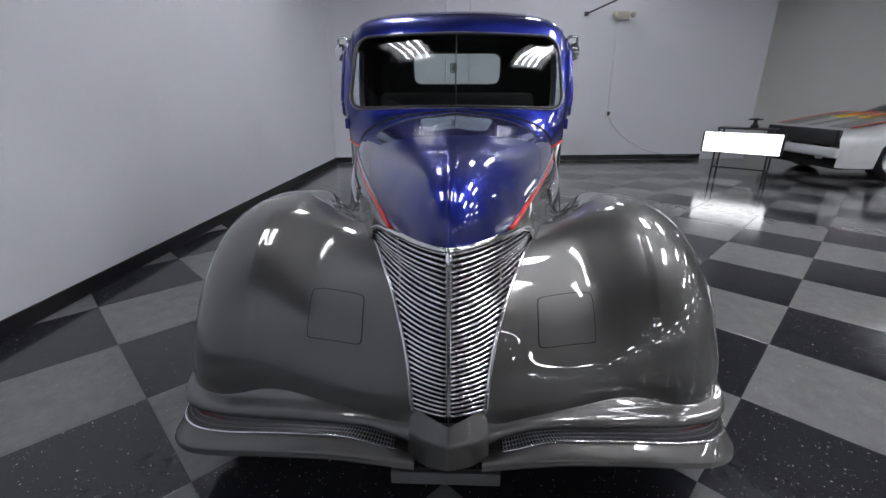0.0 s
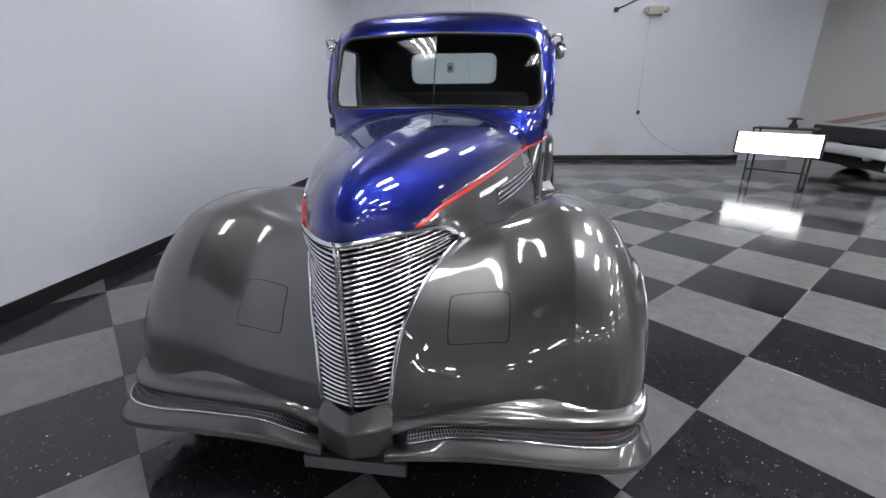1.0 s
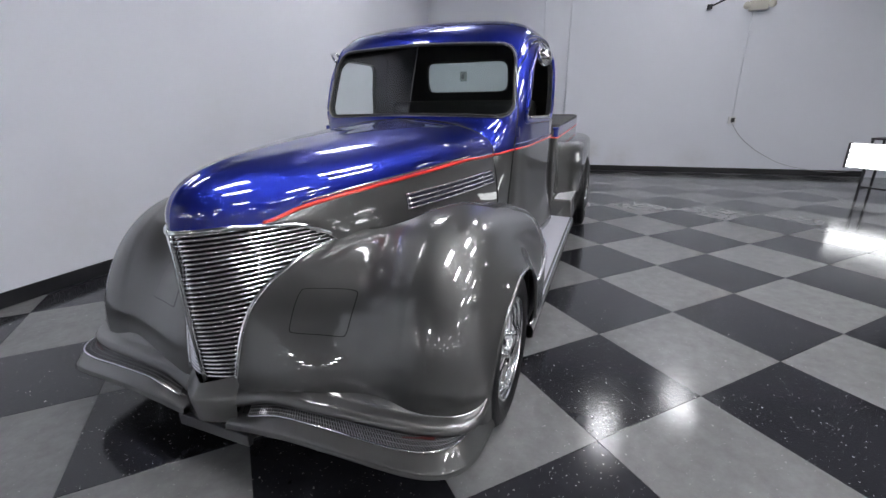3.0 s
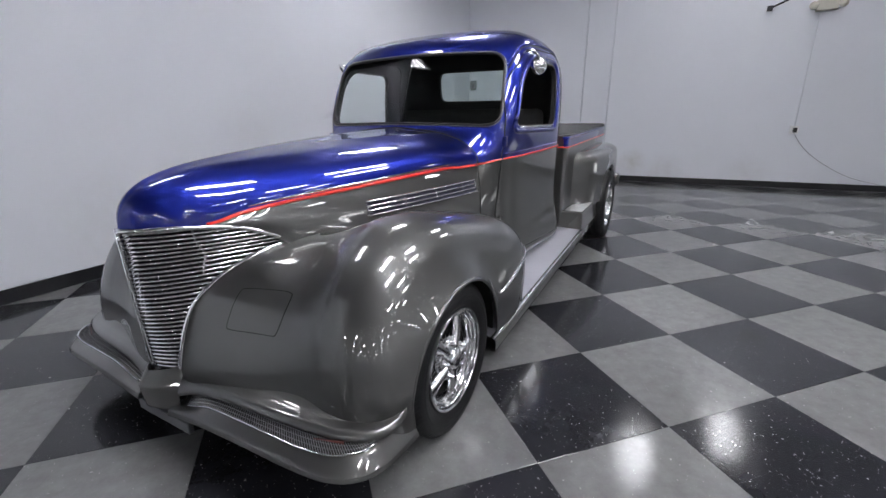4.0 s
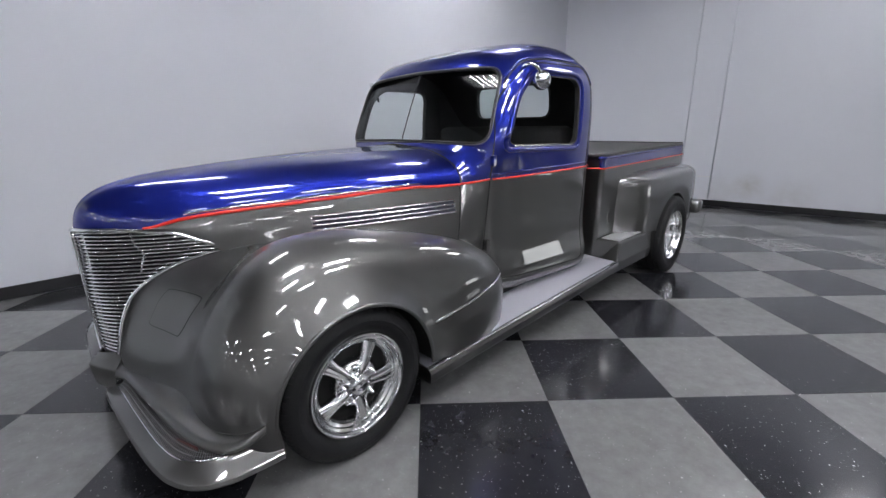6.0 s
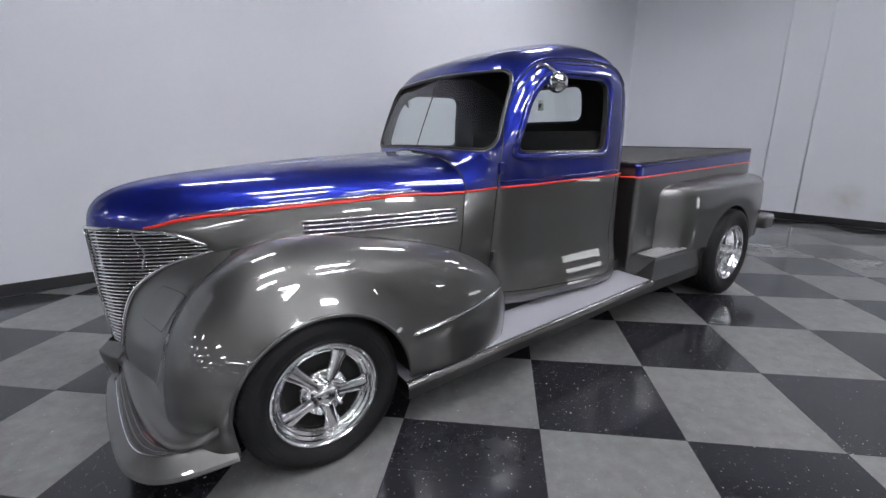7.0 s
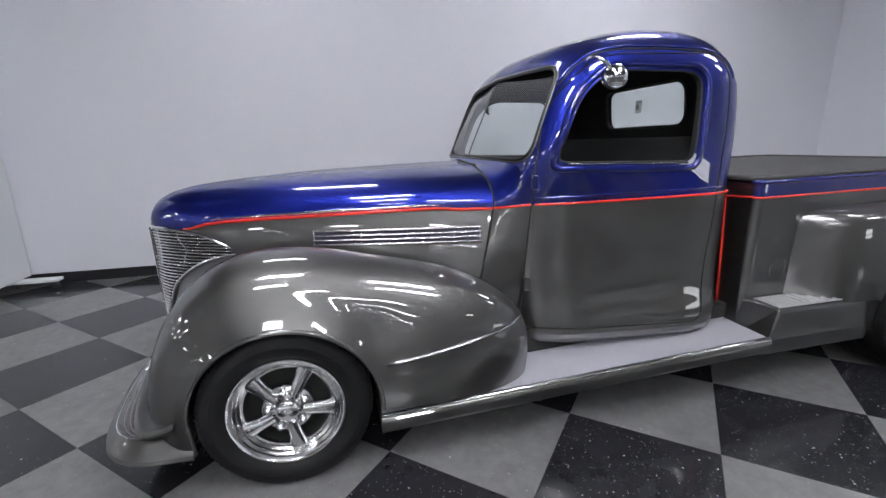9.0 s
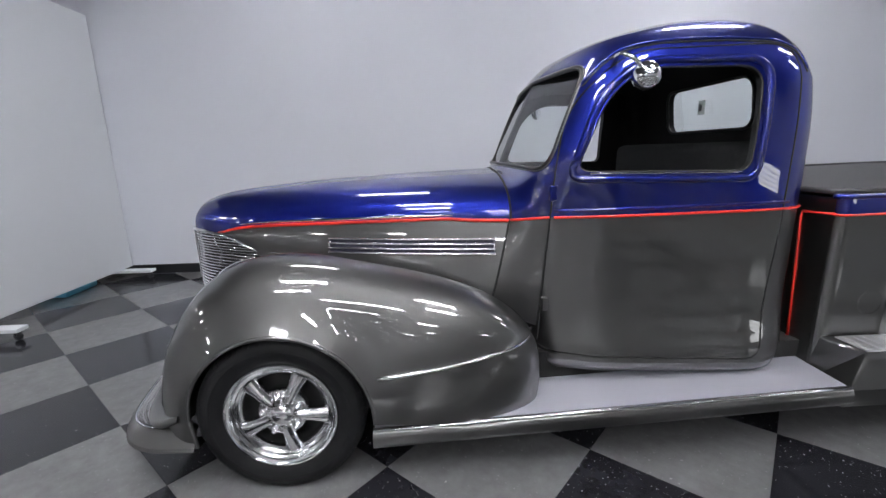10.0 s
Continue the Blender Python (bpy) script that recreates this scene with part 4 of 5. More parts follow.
for sx in (1, -1):
    d = doors[sx]
    tube("window_frame", [(sx * (cab_side_x(y, z) - 0.001), y, z) for y, z in dense(grown(DOORWIN, 0.026), 0.012)], 0.015, BLUE, d, 12, closed=True, label="raised blue window surround")
    tube("window_seal", [(sx * (cab_side_x(y, z) - 0.006), y, z) for y, z in dense(DOORWIN, 0.02)], 0.006, SEAL, d, 6, closed=True)
    tube("sill_trim", [(sx * (cab_side_x(y, 1.160) - 0.001), y, 1.161 - 0.014 * (y - 2.8)) for y in np.linspace(2.82, 3.41, 14)], 0.0045, ALU, d, 6)
    tube("pinstripe", [(sx * (cab_side_x(y, 0.985) + 0.001), y, 0.985 + 0.022 * (y - 2.7)) for y in np.linspace(2.70, 3.625, 20)], 0.0075, RED, d, 6, flat=0.8, label="bright red painted pinstripe")
    tube("belt_bead", [(sx * (cab_side_x(y, 1.01) + 0.0), y, 1.012 + 0.022 * (y - 2.7)) for y in np.linspace(2.70, 3.625, 20)], 0.006, BLUE, d, 6, flat=1.2)
    tube("door_gap", [(sx * (cab_side_x(y, z) - 0.0012), y, z) for y, z in dense(grown(DOOR, 0.002), 0.02)], 0.0040, SHADOW_BLACK, cab, 6, closed=True)
    for z in (1.085, 0.615):
        y = 2.688 if z > 1 else 2.672
        part("hinge", box_bm(sx * (cab_side_x(y, z) + 0.012) - 0.012, sx * (cab_side_x(y, z) + 0.012) + 0.012, y - 0.012, y + 0.016, z - 0.03, z + 0.03, 0.005), BLUE if z > 1 else GREY, d, "door hinge knuckle")
    wrap = [cab_outline(1.0, a) for a in np.linspace(1.7, 2.75, 60)]
    wrap = [(x, y) for x, y in wrap if y > 3.62]
    tube("pinstripe", [(sx * (x + 0.001), y + 0.001, 0.985 + 0.022 * (y - 2.7)) for x, y in wrap], 0.0075, RED, cab, 6, flat=0.8)
    drip = rail([(0, 2.80, 1.50), (0, 2.87, 1.575), (0, 2.95, 1.622), (0, 3.1, 1.643), (0, 3.3, 1.648), (0, 3.5, 1.640), (0, 3.6, 1.60), (0, 3.635, 1.53)])
    drip = [drip(u) for u in np.linspace(0, 1, 60)]
    tube("drip_rail", [(sx * (cab_side_x(p.y, p.z) + 0.002), p.y, p.z) for p in drip], 0.006, BLUE, cab, 8)
    tube("drip_groove", [(sx * (cab_side_x(p.y, p.z - 0.012) + 0.0005), p.y, p.z - 0.011) for p in drip], 0.0035, SEAL, cab, 6)
    # round chrome mirror on a bent arm
    mz = 1.508
    ax = cab_side_x(2.90, 1.565)
    mir = thing("mirror")
    mir.parent = d
    tagged(mir, "round chrome door mirror on a curved arm")
    tube("mirror_arm", [(sx * ax, 2.90, 1.56), (sx * (ax + 0.03), 2.90, 1.585), (sx * (ax + 0.07), 2.905, 1.585), (sx * (ax + 0.085), 2.94, 1.565), (sx * (ax + 0.085), 2.975, 1.53)], 0.009, CHROME, mir, 8)
    head = lathe("mirror_head", [(-0.026, 0.002), (-0.024, 0.018), (-0.016, 0.038), (0.0, 0.050), (0.012, 0.052), (0.015, 0.049), (0.013, 0.0)], 28, CHROME, mir, axis="y")
    head.location, head.rotation_euler = (sx * (ax + 0.085), 2.985, mz), (0, 0, sx * radians(48))
# lower sill of the cab
for sx in (1, -1):
    def sill_pt(u, v):
        y = lerp(2.60, 3.70, u)
        k = [(0.002, 0.402), (0.006, 0.386), (-0.002, 0.358), (-0.030, 0.330), (-0.085, 0.305)]
        f = v * 4
        i = min(int(f), 3)
        curl = max(0, (u - 0.86) / 0.14)
        drop = 0.030 * (y - 2.6)
        return (sx * (cab_side_x(min(y, 3.60), 0.41) + lerp(k[i][0], k[i + 1][0], f - i) - 0.10 * curl ** 3), y, lerp(k[i][1], k[i + 1][1], f - i) - drop * 0.6 + 0.03 * curl ** 3)
    surface("cab_sill", sill_pt, 40, 16, GREY, cab, "rolled grey sill under the door")

# cab interior
bm = box_bm(-0.6, 0.6, 3.18, 3.62, 0.55, 0.86, 0.05)
box_bm(-0.6, 0.6, 3.50, 3.68, 0.82, 1.27, 0.05, bm)
part("bench_seat", bm, SEAT_CLOTH, cab, "charcoal cloth bench seat", True)
part("dashboard", box_bm(-0.55, 0.55, 2.68, 2.86, 0.98, 1.16, 0.05), CLOTH, cab, "black dashboard", True)
wheel_c = Vector((0.32, 3.02, 0.97))
tilt = Euler((radians(-62), 0, 0)).to_matrix()
tube("steering_wheel", [wheel_c + tilt @ Vector((0.18 * math.cos(a), 0.18 * math.sin(a), 0)) for a in np.linspace(0, 2 * math.pi, 33)[:-1]], 0.012, BLACK, cab, 8, closed=True)

# -- wheels --
def wheel(name, x_face, hub, R, width, rim_r, sx, dish):
    w = thing(name)
    w.parent = truck
    w.location = (sx * x_face, *hub)
    tagged(w, "polished five-spoke alloy wheel with black tyre")
    k = sx
    sh = 0.02
    prof = [(-width + 0.015, rim_r), (-width, rim_r + 0.02), (-width - 0.004, (rim_r + R) / 2), (-width + 0.012, R - 0.015), (-width + 0.035, R - 0.003)]
    n = 5
    for i in range(n):
        a = lerp(-width + 0.05, -0.05, i / (n - 1))
        g = 0.004
        prof += [(a - g - 0.006, R), (a - g, R), (a - g, R - 0.007), (a + g, R - 0.007), (a + g, R), (a + g + 0.004, R)]
    prof += [(-0.030, R - 0.001), (-0.010, R - 0.006), (0.003, R - 0.019), (0.011, (rim_r + R) / 2 + 0.012), (0.011, (rim_r + R) / 2 - 0.008), (0.004, rim_r + 0.018), (-0.004, rim_r + 0.009), (-0.012, rim_r - 0.004)]
    prof = [(k * a, r) for a, r in prof]
    tyre = lathe("tyre", prof, 64, RUBBER, w, "black low-profile tyre")
    lathe("sidewall_ring", [(k * 0.0108, (rim_r + R) / 2 - 0.006), (k * 0.0135, (rim_r + R) / 2), (k * 0.0112, (rim_r + R) / 2 + 0.006)], 64, RUBBER, tyre)
    d0 = 0.012
    lip = [(-0.030, rim_r + 0.003), (-0.003, rim_r + 0.004), (0.003, rim_r + 0.001), (0.003, rim_r - 0.004), (-0.002, rim_r - 0.008), (-0.005 - dish * 0.2, rim_r - 0.016), (-0.013 - dish * 0.3, rim_r - 0.018), (-0.019 - dish * 0.45, rim_r - 0.028), (-0.026 - dish * 0.6, rim_r - 0.030), (-0.032 - dish * 0.8, rim_r - 0.040), (-0.038 - dish, rim_r - 0.042), (-0.040 - dish, rim_r - 0.050), (-0.055 - dish, rim_r - 0.051)]
    rim = lathe("rim", [(k * a, r) for a, r in lip], 72, ALU, w, "polished stepped rim")
    smooth_by_angle(rim, 22)
    lathe("brake_drum", [(k * (-0.085 - dish), 0.0), (k * (-0.085 - dish), rim_r - 0.075), (k * (-0.075 - dish), rim_r - 0.050), (k * (-0.053 - dish), rim_r - 0.0505)], 48, SHADOW_BLACK, w)
    # shoulder tread blocks
    tv, tf = [], []
    for i in range(84):
        a0, a1 = 2 * math.pi * i / 84, 2 * math.pi * (i + 0.62) / 84
        base = len(tv)
        for a in (a0, a1):
            for x, r in ((-0.011, R - 0.0040), (-0.034, R + 0.0004), (-0.034, R - 0.008), (-0.012, R - 0.014), (0.0035, R - 0.021)):
                tv.append((k * (x + 0.002), r * math.cos(a), r * math.sin(a)))
        b = base
        tf += [(b, b + 1, b + 6, b + 5), (b + 4, b, b + 5, b + 9), (b, b + 1, b + 2, b + 3), (b + 5, b + 6, b + 7, b + 8), (b + 4, b, b + 3), (b + 9, b + 5, b + 8)]
    put_mesh("tread", tv, tf, RUBBER, tyre, False)
    hubx = -0.024 - dish
    # five tapering spokes
    for s in range(5):
        a = math.radians(90 + 72 * s + (-27 if sx > 0 else 27))
        er, et = Vector((0, math.cos(a), math.sin(a))), Vector((0, -math.sin(a), math.cos(a)))
        verts, faces = [], []
        m, c = 9, 12
        for i in range(m):
            t = i / (m - 1)
            r = lerp(0.055, rim_r - 0.040, t)
            wd = lerp(0.024, 0.031, t) + 0.007 * max(0, t - 0.65) / 0.35
            cx = hubx - 0.010 - 0.010 * t ** 1.5
            th = lerp(0.026, 0.023, t)
            for j in range(c):
                b = 2 * math.pi * j / c
                q = er * r + et * (wd * math.copysign(abs(math.cos(b)) ** 0.85, math.cos(b)))
                verts.append((k * (cx + th * math.sin(b)), q.y, q.z))
        for i in range(m - 1):
            for j in range(c):
                faces.append((i * c + j, i * c + (j + 1) % c, (i + 1) * c + (j + 1) % c, (i + 1) * c + j))
        put_mesh("spoke", verts, faces, SATIN, rim, True)
    lathe("hub", [(k * (hubx - 0.05), 0.092), (k * (hubx - 0.006), 0.092), (k * (hubx + 0.0), 0.086), (k * (hubx + 0.002), 0.046), (k * (hubx + 0.018), 0.043), (k * (hubx + 0.027), 0.037), (k * (hubx + 0.033), 0.022), (k * (hubx + 0.035), 0.0)], 40, SATIN, rim, "polished centre cap")
    for s in range(5):
        a = math.radians(90 + 36 + 72 * s + (-27 if sx > 0 else 27))
        lathe("lug_nut", [(k * hubx, 0.014), (k * (hubx + 0.007), 0.014), (k * (hubx + 0.008), 0.0095), (k * (hubx + 0.026), 0.0085), (k * (hubx + 0.029), 0.0)], 8, CHROME, rim, centre=(0, 0.070 * math.cos(a), 0.070 * math.sin(a)))
    return w

HUB_R, WHEEL_F = (4.88, 0.340), (1.618, 0.3105)
for sx in (1, -1):
    wheel("front_wheel", 0.900, WHEEL_F, 0.3120, 0.215, 0.207, sx, 0.0)
    wheel("rear_wheel", 0.955, HUB_R, 0.341, 0.30, 0.215, sx, 0.07)

# -- running boards --
for sx in (1, -1):
    def rb_z(y):
        return 0.238 + 0.040 * (y - 1.96)
    def board(u, v):
        y = lerp(1.955, 3.83, u)
        k = [(0.60, 0.008), (0.905, 0.0), (0.925, -0.004), (0.932, -0.018), (0.930, -0.062), (0.915, -0.068), (0.60, -0.068)]
        f = v * 6
        i = min(int(f), 5)
        return (sx * lerp(k[i][0], k[i + 1][0], f - i), y, rb_z(y) + lerp(k[i][1], k[i + 1][1], f - i))
    rb = surface("running_board", board, 12, 24, GREY, truck, "grey running board with a pale top")
    surface("tread_plate", lambda u, v: (sx * lerp(0.60, 0.902, v), lerp(1.96, 3.822, u), rb_z(lerp(1.96, 3.822, u)) + lerp(0.0125, 0.0045, v)), 8, 4, BOARD, rb, "pale lavender-grey painted board top")
    tube("board_edge", [(sx * 0.917, y, rb_z(y) + 0.002) for y in np.linspace(1.958, 3.828, 12)], 0.008, ALU, rb, 8, label="bright edge strip")

# -- bed --
bed = thing("bed")
bed.parent = truck
tagged(bed, "short stepside bed, grey with a blue top band")
Y0, Y1 = 3.80, 5.60
def bed_top(y):
    return 1.045 + 0.022 * (y - Y0)
for sx in (1, -1):
    def wall_pt(u, v):
        y = lerp(Y0, Y1, u)
        z = lerp(0.36, bed_top(y), v)
        end = max(0, (y - (Y1 - 0.14)) / 0.14)
        x = 0.752 - 0.012 * (1 - v) - 0.05 * end ** 2
        if u < 0.07:
            p = u / 0.07
            a = max(0, 1 - p / 0.6) * math.pi / 2
            x, y = x - 0.035 * (1 - math.cos(a)), Y0 + 0.065 - 0.035 * math.sin(a) + 0.061 * max(0, p - 0.6) / 0.4
        return Vector((x, y + 0.09 * math.sin(math.pi * (0.12 + 0.76 * v)) * end, z))
    vb = 0.893
    surface("bed_side", lambda u, v: (lambda p: (sx * p.x, p.y, p.z))(wall_pt(u ** 1.6, v * vb)), 60, 12, GREY, bed, "grey bed side")
    surface("bed_band", lambda u, v: (lambda p: (sx * p.x, p.y, p.z))(wall_pt(u ** 1.6, lerp(vb, 1, v))), 60, 3, BLUE, bed, "blue band along the bed rail")
    tube("pinstripe", [(sx * (wall_pt(u, vb).x + 0.0005), wall_pt(u, vb).y, wall_pt(u, vb).z) for u in np.linspace(0, 0.99, 60) ** 1.6], 0.0072, RED, bed, 6, flat=0.8)
    tube("bed_rail", [(sx * (wall_pt(u, 1).x - 0.008), wall_pt(u, 1).y, wall_pt(u, 1).z) for u in np.linspace(0, 1, 50) ** 1.6], 0.012, BLUE, bed, 8)
    tube("post_stripe", [(sx * 0.722, Y0 + 0.028, 0.975), (sx * 0.575, Y0 + 0.027, 0.968), (sx * 0.569, Y0 + 0.027, 0.94), (sx * 0.585, Y0 + 0.027, 0.70), (sx * 0.602, Y0 + 0.027, 0.36)], 0.006, RED, bed, 5)
part("bed_front", box_bm(-0.722, 0.722, Y0 + 0.031, Y0 + 0.05, 0.3, 1.04), GREY, bed)
part("tailgate", box_bm(-0.66, 0.66, Y1 + 0.08, Y1 + 0.11, 0.42, 1.075, 0.01), GREY, bed)
def cover_pt(u, v):
    x = lerp(-0.735, 0.735, v)
    y = lerp(Y0 + 0.03, Y1 + 0.035, u)
    x *= 1 - 0.05 * max(0, (u - 0.93) / 0.07) - 0.06 * max(0, (0.04 - u) / 0.04)
    return (x, y, bed_top(y) + 0.018 + 0.014 * (1 - (x / 0.735) ** 2) * max(0, math.sin(math.pi * u)) ** 0.4)
cover = surface("tonneau_cover", cover_pt, 30, 20, VINYL, bed, "taut black vinyl tonneau cover")
tube("cover_edge", [cover_pt(u, v) for u, v in [(k / 20, 0) for k in range(21)] + [(1, k / 12) for k in range(1, 13)] + [(1 - k / 20, 1) for k in range(1, 21)] + [(0, 1 - k / 12) for k in range(1, 12)]], 0.013, VINYL, cover, 8, closed=True)

# -- rear fenders --
def arch_r(y):
    return 0.375
for sx in (1, -1):
    fx = smooth_curve([4.10, 4.16, 4.24, 4.36, 4.8, 5.2, 5.45, 5.62], [0.738, 0.80, 0.865, 0.91, 0.935, 0.935, 0.91, 0.81])
    ft = smooth_curve([4.10, 4.16, 4.3, 4.7, 5.1, 5.4, 5.62], [0.835, 0.885, 0.905, 0.925, 0.935, 0.925, 0.89])
    def low(y):
        d = abs(y - HUB_R[0])
        z = HUB_R[1] + math.sqrt(max(0, arch_r(y) ** 2 - d * d)) if d < arch_r(y) else 0.0
        return max(z, 0.44 if y < HUB_R[0] else 0.40)
    def rf(u, v):
        y = lerp(4.10, 5.62, u)
        t, b = ft(y), low(y)
        if v < 0.5:
            a = v / 0.5 * math.pi / 2
            x = lerp(0.745, fx(y), math.sin(a) ** 0.85)
            z = lerp(t - 0.10, t, max(0, math.cos(a)) ** 0.85)
        else:
            w = (v - 0.5) / 0.5
            x, z = fx(y) + 0.008 * math.sin(math.pi * w), lerp(t - 0.10, b, w)
        return (sx * x, y, z)
    rfend = surface("rear_fender", rf, 70, 26, GREY, truck, "wide grey rear fender over a fat tyre")
    lathe("rear_wheel_well", [(sx * 0.56, 0.40), (sx * 0.925, 0.40)], 28, SHADOW_BLACK, rfend, a0=math.radians(-10), a1=math.radians(190), centre=(0, *HUB_R))
    tube("arch_lip", [(sx * (fx(y) - 0.004), y, z) for y, z in ((HUB_R[0] - arch_r(0) * math.cos(a), HUB_R[1] + arch_r(0) * math.sin(a)) for a in np.linspace(0.25, math.pi - 0.2, 30))], 0.007, GREY, rfend, 6)
    # box step ahead of the rear wheel
    bm = bmesh.new()
    sec = [(0.70, 0.455), (0.885, 0.450), (0.900, 0.435), (0.912, 0.30), (0.90, 0.215), (0.70, 0.215)]
    front = [bm.verts.new((sx * x, 3.835 + 0.06 * (x - 0.70) / 0.2 if z > 0.4 else 3.82, z)) for x, z in sec]
    rear = [bm.verts.new((sx * x, 4.50 + (0.03 if z > 0.4 else 0.0), z)) for x, z in sec]
    for i in range(6):
        bm.faces.new((front[i], front[(i + 1) % 6], rear[(i + 1) % 6], rear[i]))
    bm.faces.new(front)
    bm.faces.new(rear)
    step = part("bed_step", bm, GREY, truck, "grey box step ahead of the rear wheel")
    bv = step.modifiers.new("soft", "BEVEL")
    bv.width, bv.segments = 0.012, 3
    part("step_plate", box_bm(min(sx * 0.755, sx * 0.893), max(sx * 0.755, sx * 0.893), 3.89, 4.42, 0.452, 0.459, 0.002), PLATE, step, "ribbed aluminium step plate")
    for k in range(12):
        y = 3.91 + 0.043 * k
        part("step_rib", box_bm(min(sx * 0.77, sx * 0.885), max(sx * 0.77, sx * 0.885), y, y + 0.014, 0.457, 0.4635, 0.002), PLATE, step)
    # round fuel door on the bed side
    fuel = lathe("fuel_door", [(0.741, 0.056), (0.7452, 0.055), (0.7455, 0.052), (0.7430, 0.0515), (0.7430, 0.050), (0.7455, 0.0495), (0.7458, 0.0)], 28, GREY, bed, centre=(0, 4.03, 0.60)) if sx > 0 else None
    if fuel:
        smooth_by_angle(fuel, 12)
# rear bumper
bm = box_bm(-0.93, 0.93, 5.62, 5.80, 0.42, 0.55, 0.03)
part("rear_bumper", bm, GREY, truck, "grey rear roll-pan bumper", True)
# dark frame under the body
bm = box_bm(-0.50, 0.50, 1.15, 5.5, 0.20, 0.36)
box_bm(-0.66, 0.66, 2.2, 5.5, 0.24, 0.40, 0, bm)
part("chassis", bm, SHADOW_BLACK, truck, "dark underbody frame")
part("engine_bay", box_bm(-0.24, 0.24, 1.3, 2.5, 0.36, 0.72), SHADOW_BLACK, truck)
for y in (HUB_F[0], HUB_R[0]):
    tube("axle", [(-0.75, y, 0.30), (0.75, y, 0.30)], 0.04, SHADOW_BLACK, truck, 10)

# ---- lamp bank on a stand ----
def lamp_bank(at, yaw):
    ob = thing("lamp_bank", (0, 0, 0), "glowing low fluorescent lamp bank on a steel stand", "work light")
    part("reflector", box_bm(-0.53, 0.53, 0.03, 0.05, 0.40, 0.72, 0.005), HOUSING, ob)
    for k in range(5):
        lathe("lamp_tube", [(-0.52, 0.004), (-0.515, 0.024), (0.515, 0.024), (0.52, 0.004)], 10, BANK_TUBE, ob, centre=(0, 0, 0.435 + 0.0625 * k))
    for sx in (-1, 1):
        part("end_cap", box_bm(sx * 0.53 - 0.012, sx * 0.53 + 0.012, -0.03, 0.05, 0.40, 0.72, 0.004), STEEL, ob)
        for y in (0.10, 0.42):
            part("leg", box_bm(sx * 0.36 - 0.012, sx * 0.36 + 0.012, y - 0.012, y + 0.012, 0.0, 0.76), STEEL, ob)
        part("brace", box_bm(sx * 0.36 - 0.01, sx * 0.36 + 0.01, 0.10, 0.42, 0.12, 0.145), STEEL, ob)
    part("shelf", box_bm(-0.38, 0.38, 0.09, 0.43, 0.76, 0.785, 0.004), STEEL, ob, "dark steel shelf")
    part("lower_rail", box_bm(-0.36, 0.36, 0.095, 0.115, 0.15, 0.17), STEEL, ob)
    lathe("clamp_knob", [(0.785, 0.05), (0.80, 0.06), (0.83, 0.05), (0.85, 0.03), (0.90, 0.025), (0.905, 0.10), (0.92, 0.10), (0.93, 0.03), (0.935, 0.0)], 20, BLACK, ob, axis="z", centre=(0.08, 0.25, 0))
    ob.matrix_basis = Matrix.Translation(at) @ Matrix.Rotation(yaw, 4, "Z")
    return ob
lamp_bank((4.42, 7.02, 0), radians(-43))

# ---- wall fittings ----
def on_wall(x, z, off=0.0):
    return Vector((x, back_y(x) - off, z))
conduit_mat = material("painted_conduit", (0.64, 0.66, 0.71), 0.5)
for x, zlo in ((-0.25, 0.50), (0.20, 0.105)):
    c = tube("conduit", [on_wall(x, zlo, 0.012), on_wall(x, CEILING, 0.012)], 0.010, conduit_mat, None, 8)
    tagged(c, "thin painted conduit running up the back wall", "conduit")
tagged(part("paper_strip", box_bm(-0.16, 0.21, 8.865, 8.868, 0.478, 0.492), HOUSING), "small white paper strip taped to the wall", "paper")
outlet = thing("outlet_box", on_wall(3.02, 0.93), "grey surface outlet box with a plug", "outlet")
part("box", box_bm(-0.055, 0.055, -0.05, 0, -0.06, 0.06, 0.006), HOUSING, outlet)
part("socket", box_bm(-0.02, 0.035, -0.062, -0.05, -0.035, 0.04, 0.004), BLACK, outlet)
c = tube("conduit", [on_wall(3.02, 0.98, 0.012), on_wall(3.02, 2.62, 0.012)], 0.007, conduit_mat, None, 8)
tagged(c, "thin painted conduit between outlet and emergency light", "conduit")
em = thing("emergency_light", on_wall(3.08, 2.70), "twin-head white emergency light on the wall", "emergency light")
BEIGE = material("aged_beige_plastic", (0.46, 0.44, 0.38), 0.5, 0, 0, 12, 0.1)
part("body", box_bm(-0.13, 0.13, -0.08, 0, -0.07, 0.07, 0.012), BEIGE, em)
for sx in (-1, 1):
    lathe("lamp_head", [(-0.16, 0.0), (-0.155, 0.05), (-0.14, 0.055), (-0.09, 0.035), (-0.07, 0.0)], 16, BEIGE, em, axis="y", centre=(sx * 0.17, 0.03, 0.0))
rod = thing("wall_bracket", on_wall(2.38, 2.72), "dark steel bracket arm fixed to the wall", "bracket")
part("foot", box_bm(-0.035, 0.035, -0.05, 0, -0.035, 0.035, 0.004), STEEL, rod)
tube("arm", [(0, -0.03, 0), (0.55, -0.22, 0.22), (1.0, -0.36, 0.42)], 0.014, STEEL, rod, 8)
cab_pts = [on_wall(2.99, 0.93, 0.06), on_wall(3.18, 0.67, 0.03), on_wall(3.51, 0.40, 0.03), on_wall(3.97, 0.18, 0.05), on_wall(4.30, 0.125, 0.25), Vector((4.45, 8.75, 0.16)), Vector((4.5, 8.1, 0.30)), Vector((4.5, 7.4, 0.45))]
cord = rail(cab_pts)
